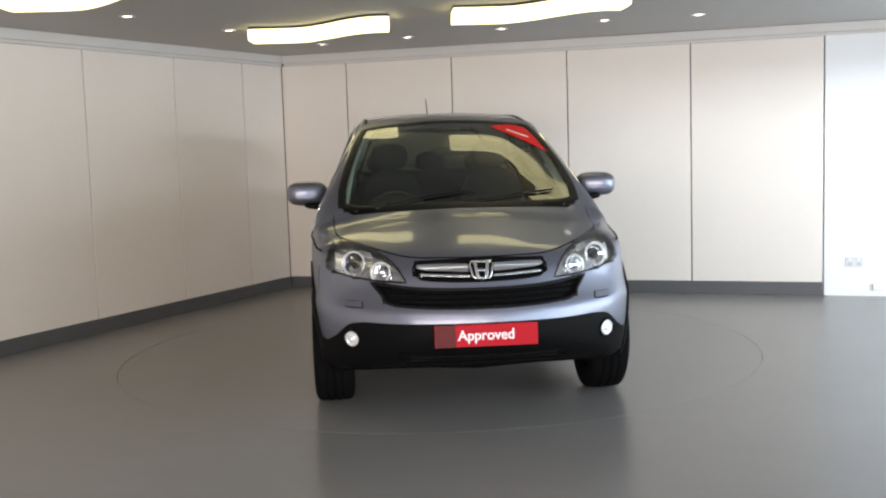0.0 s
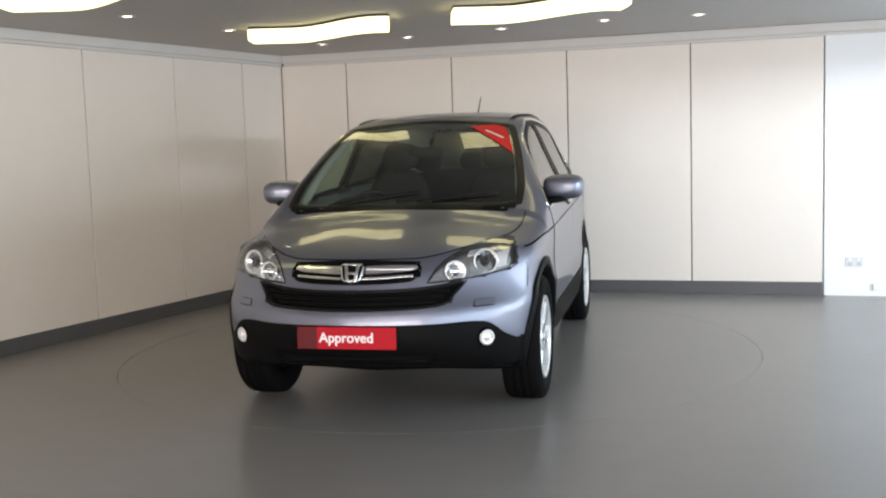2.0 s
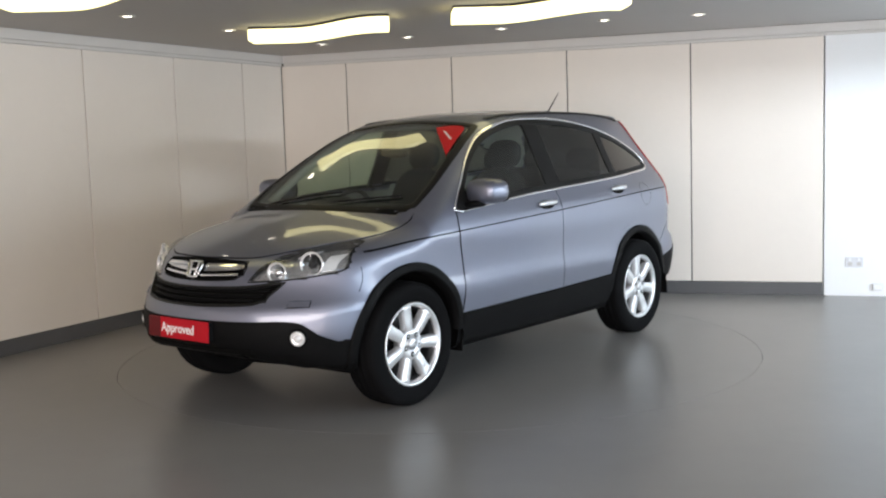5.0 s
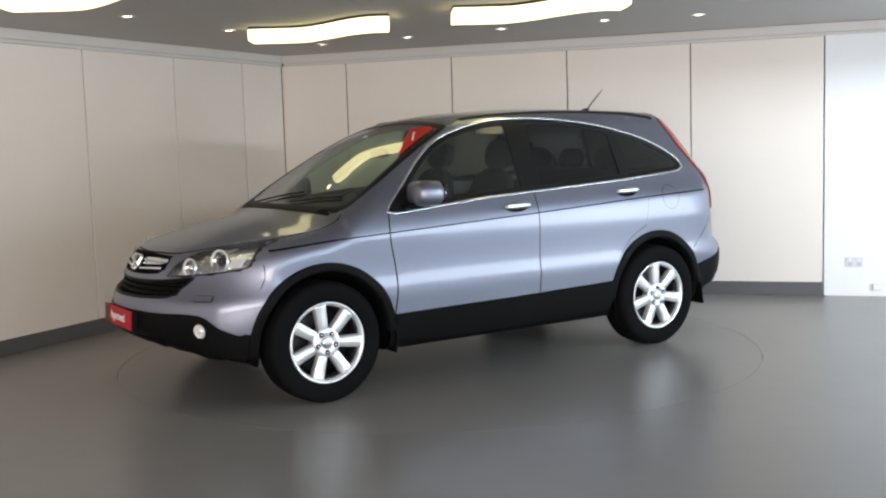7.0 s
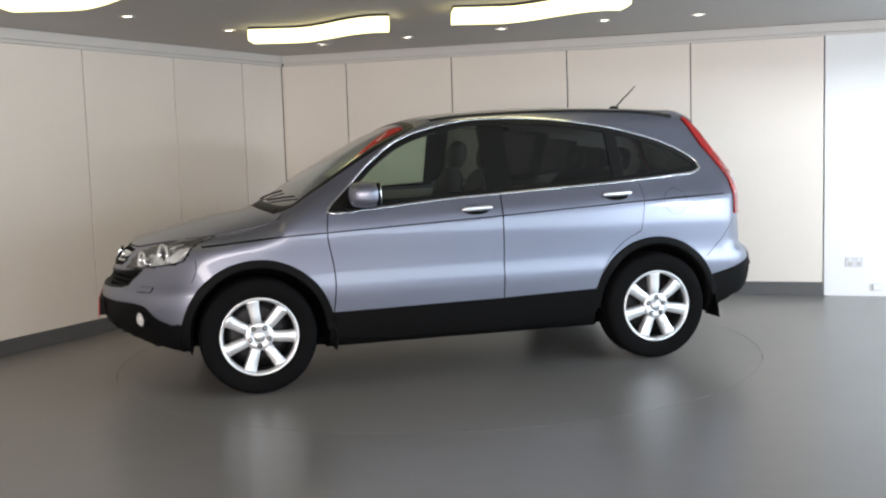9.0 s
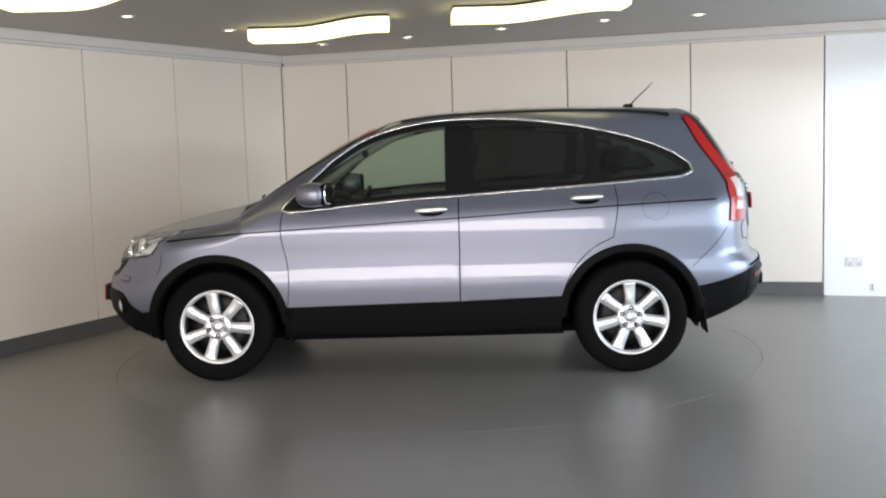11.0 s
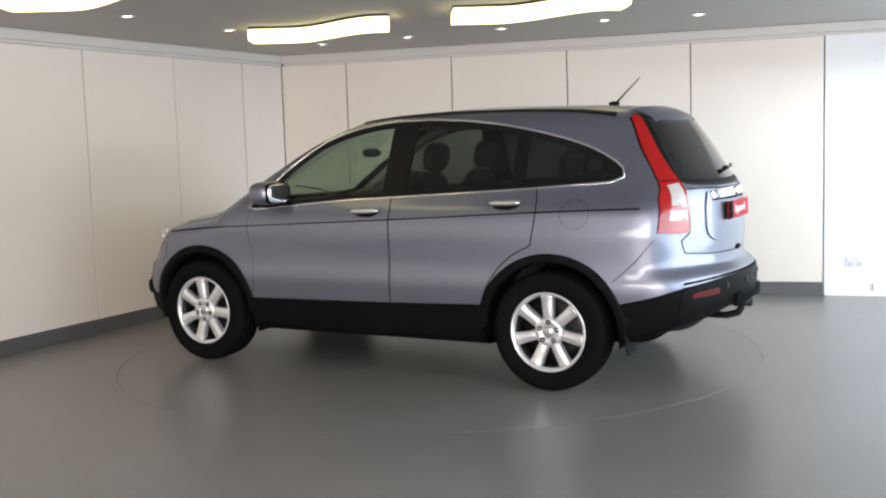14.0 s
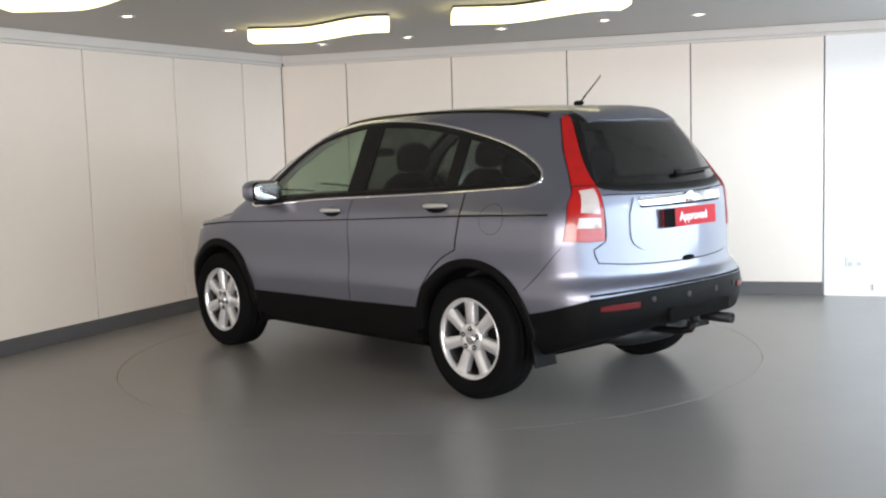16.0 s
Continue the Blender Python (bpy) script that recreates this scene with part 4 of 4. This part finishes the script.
def build_screens(car):
    sc = skin("windscreen", SCREEN, "top", M_SCREEN, car, -0.002, 0.005, label="tinted windscreen")
    sc.visible_shadow = False
    strip("screen_seal", SCREEN, "top", M_RUBBER, sc, 0.050, 0.0015, closed=True, thick=0.02, label="black windscreen border")
    banner = smooth_loop([(0.33, 0.29), (0.285, 0.42), (0.315, 0.515), (0.45, 0.565), (0.64, 0.620), (0.55, 0.52), (0.44, 0.40)], 0.02, corners=(0, 4))
    bn = skin("screen_banner", banner, "top", M_STICKER, sc, 0.0045, 0.001, h=0.03, label="red corner banner on the windscreen")
    strip("banner_bar", [(0.38 + 0.72 * (y - 0.40), y) for y in np.linspace(0.40, 0.53, 8)], "top", M_WHITE, bn, 0.012, 0.006, thick=0.001)
    cowl = smooth_loop([(1.226, 0.0), (1.215, 0.25), (1.172, 0.55), (1.125, 0.70), (1.085, 0.705), (1.125, 0.60), (1.175, 0.35), (1.195, 0.0), (1.175, -0.35), (1.125, -0.60), (1.085, -0.705), (1.125, -0.70), (1.172, -0.55), (1.215, -0.25)], 0.03, corners=(3, 4, 10, 11))
    skin("cowl", cowl, "top", M_CLAD, car, 0.004, 0.012, label="black plastic scuttle under the windscreen")
    for x0, y0, x1, y1 in ((1.13, -0.45, 1.04, 0.10), (1.14, 0.10, 1.02, 0.58)):
        pts = []
        for t in np.linspace(0, 1, 9):
            at, n = point_on(x0 + (x1 - x0) * t, y0 + (y1 - y0) * t, "top")
            pts.append(at + n * 0.010)
        part("wiper", tube_bm(pts, 0.006, 6), M_RUBBER, car, "black windscreen wiper")
    bl = skin("rear_screen", BACKLIGHT, "rear", M_GLASSD, car, -0.002, 0.005, label="dark tinted rear window")
    bl.visible_shadow = False
    strip("rear_screen_seal", BACKLIGHT, "rear", M_RUBBER, bl, 0.040, 0.0015, closed=True, thick=0.02, label="black rear window border")
    pts = []
    for t in np.linspace(0, 1, 8):
        at, n = point_on(0.02 - 0.46 * t, 1.262 + 0.012 * t, "rear")
        pts.append(at + n * 0.020)
    part("rear_wiper", tube_bm(pts, [0.016, 0.012] + [0.008] * 6, 8), M_RUBBER, car, "black rear wiper")
    # roof
    for s in (1, -1):
        strip("roof_strip", [(x, s * (0.535 - 0.04 * max(0, -x - 0.8))) for x in np.linspace(-1.62, 0.12, 40)], "top", M_RUBBER, car, 0.026, 0.009, thick=0.014, label="black roof gutter strip")
    lip = smooth_loop([(-1.70, 0.44), (-1.72, 0.0), (-1.70, -0.44), (-1.835, -0.42), (-1.885, -0.2), (-1.893, 0.0), (-1.885, 0.2), (-1.835, 0.42)], 0.03, corners=(0, 2, 3, 7))
    skin("roof_spoiler", lip, "top", M_PAINT, car, 0.006, 0.014, label="small painted roof spoiler")
    ant = part("antenna", soft_box((0.075, 0.035, 0.030), pose(-1.43, 0, 1.694), 2.4, n=8), M_RUBBER, car, "short black roof antenna")
    part("mast", tube_bm([(-1.445, 0, 1.70), (-1.50, 0, 1.755), (-1.555, 0, 1.805), (-1.60, 0, 1.85)], [0.006, 0.0048, 0.004, 0.003], 8), M_RUBBER, ant)


def build_mirrors(car):
    for s in (1, -1):
        bm = soft_box((0.20, 0.250, 0.152), pose(0.645, s * 0.935, 1.182, 0, 0, s * -10), 3.2, n=14)
        mir = part("door_mirror", bm, M_PAINT, car, "silver-blue painted door mirror")
        part("mirror_base", soft_box((0.12, 0.16, 0.045), pose(0.70, s * 0.875, 1.105, s * 6, 0, 0), 3.0, n=8), M_CLAD, mir, "black mirror foot")
        part("mirror_glass", soft_box((0.012, 0.195, 0.122), pose(0.551, s * 0.944, 1.182, 0, 0, s * -10), 5, n=10), M_CHROME, mir, "mirror glass")
        part("mirror_rim", soft_box((0.040, 0.212, 0.138), pose(0.566, s * 0.942, 1.182, 0, 0, s * -10), 5, n=10), M_CLAD, mir, "black mirror rim")
        strip("mirror_stalk_seam", [(0.74, 1.105), (0.70, 1.112), (0.66, 1.118)], "left" if s == 1 else "right", M_DARK, mir, 0.012, 0.006)


def build_rear(car):
    tail = smooth_loop([(0.472, 1.606), (0.502, 1.590), (0.582, 1.437), (0.688, 1.215), (0.758, 1.100), (0.790, 0.938), (0.700, 0.930), (0.606, 0.932), (0.602, 1.060), (0.604, 1.190), (0.588, 1.320), (0.528, 1.480)], 0.025, corners=(5, 7, 9))
    for s in (1, -1):
        mk = (lambda l: np.array(l, float)) if s == 1 else flip_y
        lamp = skin("tail_light", mk(tail), "rear", M_RED, car, 0.010, 0.03, h=0.03, label="tall red tail light with clear inset")
        seal("lamp_seal", mk(tail), "rear", lamp, 0.006)
        strip("lens_seam", mk([(y, 1.222 - 0.03 * (y - 0.6)) for y in np.linspace(0.602, 0.690, 6)]), "rear", M_REDDARK, lamp, 0.008, 0.0115, thick=0.004)
        up = smooth_loop([(0.622, 1.205), (0.680, 1.195), (0.716, 1.085), (0.622, 1.075)], 0.02, corners=(0, 1, 2, 3))
        lo = smooth_loop([(0.622, 1.055), (0.726, 1.058), (0.740, 1.005), (0.622, 1.000)], 0.02, corners=(0, 1, 2, 3))
        for l in (up, lo):
            skin("clear_lens", mk(l), "rear", M_CLEARLENS, lamp, 0.0125, 0.004, h=0.02, label="clear indicator and reversing lens")
        for z in (1.10, 1.13, 1.16):
            strip("lens_rib", mk([(y, z) for y in np.linspace(0.63, 0.69, 5)]), "rear", M_CLEARLENS, lamp, 0.004, 0.0145, thick=0.004)
        red = mk(smooth_loop([(0.485, 0.600), (0.600, 0.597), (0.700, 0.590), (0.700, 0.566), (0.600, 0.566), (0.485, 0.570)], 0.02, corners=(0, 2, 3, 5)))
        skin("rear_reflector", red, "rear", M_REDDARK, car, 0.016, 0.012, h=0.03, label="red bumper reflector")
    gate = [(-0.60, 1.170), (0.0, 1.160), (0.60, 1.170), (0.592, 1.06), (0.598, 0.925), (0.66, 0.885), (0.64, 0.815), (0.40, 0.795), (0.0, 0.788), (-0.40, 0.795), (-0.64, 0.815), (-0.66, 0.885), (-0.598, 0.925), (-0.592, 1.06)]
    gate = smooth_loop(gate, 0.03, corners=(0, 2, 6, 10))
    g = skin("tailgate", gate, "rear", M_PAINT, car, 0.0045, 0.01, label="silver-blue painted tailgate")
    seal("gate_seam", gate, "rear", g)
    rec = smooth_loop([(-0.42, 1.150), (0.42, 1.150), (0.455, 1.03), (0.40, 0.875), (0.0, 0.858), (-0.40, 0.875), (-0.455, 1.03)], 0.03, corners=(0, 1))
    skin("plate_field", rec, "rear", M_PAINT, g, 0.013, 0.010, label="raised painted field round the plate")
    bar = smooth_loop([(-0.385, 1.150), (0.0, 1.160), (0.385, 1.150), (0.395, 1.128), (0.375, 1.108), (0.0, 1.112), (-0.375, 1.108), (-0.395, 1.128)], 0.03, corners=(0, 2))
    skin("chrome_garnish", bar, "rear", M_CHROME, g, 0.020, 0.02, h=0.02, label="chrome strip over the plate", dome=0.006)
    # shade below the garnish, drawn as a black strip on the plate field
    strip("garnish_gap", [(y, 1.100) for y in np.linspace(-0.385, 0.385, 24)], "rear", M_DARK, g, 0.011, 0.0145, thick=0.004, label="black strip painting the shade under the chrome strip")
    at, n = point_on(0.0, 1.140, "rear")
    part("rear_emblem", soft_box((0.012, 0.074, 0.060), Matrix.Translation((at.x - 0.027, 0, 1.140)), 5, n=10), M_CHROME, g, "plain chrome emblem")
    part("gate_handle", soft_box((0.022, 0.11, 0.030), Matrix.Translation(point_on(0.0, 0.795, "rear")[0] + Vector((-0.004, 0.02, 0))), 3, n=8), M_DARK, g, "dark release handle")
    pm = pose(-2.212, 0, 1.028, 90, 0, -90) @ pose(0, 0, 0, -2, 0, 0)
    pl = part("rear_plate", box_bm((0.522, 0.106, 0.006), pm, 0.002), M_PLATE, car, "red show plate with white lettering", smooth=False)
    part("plate_end", box_bm((0.11, 0.104, 0.004), pm @ pose(-0.2055, 0, 0.0025), 0.001), M_DARK, pl, "black end of the plate", smooth=False)
    text_part("lettering", "Approved", 0.068, pm @ pose(0.03, 0.0, 0.0042), M_WHITE, pl, "white word Approved")
    # bumper
    top = [(-0.745, 0.628), (-0.40, 0.655), (0.0, 0.664), (0.40, 0.655), (0.745, 0.628)]
    low = [(0.76, 0.50), (0.70, 0.425), (0.35, 0.435), (0.0, 0.44), (-0.35, 0.435), (-0.70, 0.425), (-0.76, 0.50)]
    bp = skin("rear_bumper", smooth_loop(top + low, 0.03, corners=(0, 4)), "rear", M_CLAD, car, 0.009, 0.03, label="black plastic lower rear bumper")
    strip("bumper_step", [(y, 0.672 - 0.045 * y * y) for y in np.linspace(-0.74, 0.74, 40)], "rear", M_DARK, bp, 0.012, 0.006)
    for y in (0.40, 0.135, -0.135, -0.40):
        at, n = point_on(y, 0.605, "rear")
        part("parking_sensor", lathe_bm([(0.018, -0.01), (0.018, 0.004), (0.012, 0.006)], 20, facing(at, n, 0.010)), M_DISC, bp, "round grey parking sensor")
    part("bumper_inset", skin_box(-0.30, 0.30, 0.465, 0.545), M_DARK, bp, "dark recessed bumper centre")
    part("tow_bar", tube_bm([(-1.9, 0, 0.36), (-2.14, 0, 0.36), (-2.21, 0, 0.38), (-2.235, 0, 0.42)], 0.022, 10), M_RUBBER, car, "black tow bar neck")
    part("tow_ball", soft_box((0.055, 0.055, 0.055), pose(-2.24, 0, 0.445), 2, n=10), M_RUBBER, car)
    part("exhaust", lathe_bm([(0.032, 0), (0.032, 0.35), (0.027, 0.35), (0.027, 0.02)], 20, pose(-1.84, -0.48, 0.375, 0, -90, 0), closed=True), M_DISC, car, "dull steel exhaust pipe")
    part("rear_silencer", soft_box((0.42, 0.75, 0.16), pose(-1.75, -0.12, 0.33), 3, n=8), M_DISC, car, "dark silencer box")
    part("rear_axle", tube_bm([(HUB_R, -0.7, 0.34), (HUB_R, 0.7, 0.34)], 0.05, 10), M_DARK, car)
    part("undertray", box_bm((2.1, 1.2, 0.06), pose(0, 0, 0.25), 0.02), M_DARK, car, "dark underfloor", smooth=False)


def skin_box(y0, y1, z0, z1):
    """A shallow block on the tail between those limits."""
    at, _ = point_on(0.0, (z0 + z1) / 2, "rear")
    return box_bm((0.03, y1 - y0, z1 - z0), Matrix.Translation((at.x, (y0 + y1) / 2, (z0 + z1) / 2)), 0.008)


def build_cabin(car):
    bm = soft_box((0.62, 1.30, 0.30), pose(0.83, 0, 0.95), 4, n=12)
    dash = part("dashboard", bm, M_TRIM, car, "dark plastic dashboard")
    part("binnacle", soft_box((0.20, 0.38, 0.12), pose(0.68, -0.37, 1.085), 3, n=8), M_TRIM, dash)
    ring = [(0.50 - 0.07 * math.sin(a) * 0.9, -0.37 + 0.185 * math.cos(a), 1.00 + 0.165 * math.sin(a)) for a in np.linspace(0, 2 * math.pi, 33)]
    wheel = part("steering_wheel", tube_bm(ring, 0.016, 8), M_TRIM, car, "dark steering wheel")
    part("wheel_boss", soft_box((0.06, 0.20, 0.12), pose(0.52, -0.37, 0.99, 0, 25, 0), 2.6, n=8), M_TRIM, wheel)
    part("cabin_floor", box_bm((2.9, 0.88, 0.05), pose(-0.45, 0, 0.45)), M_TRIM, car, "dark cabin floor", smooth=False)
    part("door_lining", box_bm((1.68, 0.03, 0.60), pose(-0.01, 0.77, 0.76)), M_TRIM, car, smooth=False)
    part("door_lining", box_bm((1.68, 0.03, 0.60), pose(-0.01, -0.77, 0.76)), M_TRIM, car, smooth=False)
    part("parcel_cover", box_bm((0.62, 1.25, 0.03), pose(-1.66, 0, 1.02), 0.01), M_TRIM, car, "dark load cover", smooth=False)
    for y in (0.37, -0.37):
        seat = part("front_seat", soft_box((0.54, 0.50, 0.20), pose(0.10, y, 0.66, 0, -8, 0), 3.4, n=10), M_SEAT, car, "dark grey fabric front seat")
        part("backrest", soft_box((0.16, 0.50, 0.66), pose(-0.20, y, 0.97, 0, -16, 0), 3.2, n=12, taper=0.12), M_SEAT, seat)
        part("headrest", soft_box((0.11, 0.27, 0.20), pose(-0.32, y, 1.385, 0, -12, 0), 2.8, n=10), M_SEAT, seat)
        for d in (-0.06, 0.06):
            part("headrest_post", tube_bm([(-0.27, y + d, 1.22), (-0.31, y + d, 1.34)], 0.007, 6), M_CHROME, seat)
    bench = part("rear_bench", soft_box((0.50, 1.28, 0.20), pose(-0.86, 0, 0.68, 0, -6, 0), 4, n=10), M_SEAT, car, "dark grey fabric rear bench")
    part("backrest", soft_box((0.16, 1.28, 0.62), pose(-1.15, 0, 0.96, 0, -18, 0), 4, n=12), M_SEAT, bench)
    for y in (0.40, 0.0, -0.40):
        part("headrest", soft_box((0.10, 0.25, 0.17), pose(-1.28, y, 1.325, 0, -14, 0), 2.8, n=10), M_SEAT, bench)
    part("rear_view_mirror", soft_box((0.03, 0.24, 0.065), pose(0.42, 0, 1.42, 0, 12, 0), 3, n=8), M_TRIM, car, "dark interior mirror")
    for s in (1, -1):
        pts = [(0.92, s * 0.70, 1.11), (0.62, s * 0.655, 1.33), (0.36, s * 0.60, 1.48), (0.18, s * 0.55, 1.57)]
        part("pillar_lining", tube_bm(pts, 0.030, 8), M_LINING, car, "grey pillar lining")


car = build_car()
build_doors(car)
build_cladding(car)
build_front(car)
build_screens(car)
build_mirrors(car)
build_rear(car)
build_cabin(car)

# ---- what moves: the turntable and the car on it ----
RATE, START, OFF = -8.811, -85.676, (0.0612, 0.0617)


def motions():
    rows_car, rows_table = [], []
    for k in range(17):
        turn = pose(0, 0, 0, 0, 0, START + RATE * k)
        rows_table.append((float(k), turn))
        rows_car.append((float(k), turn @ pose(OFF[0], OFF[1], 0.0)))
    walk(table, rows_table)
    walk(car, rows_car)


motions()
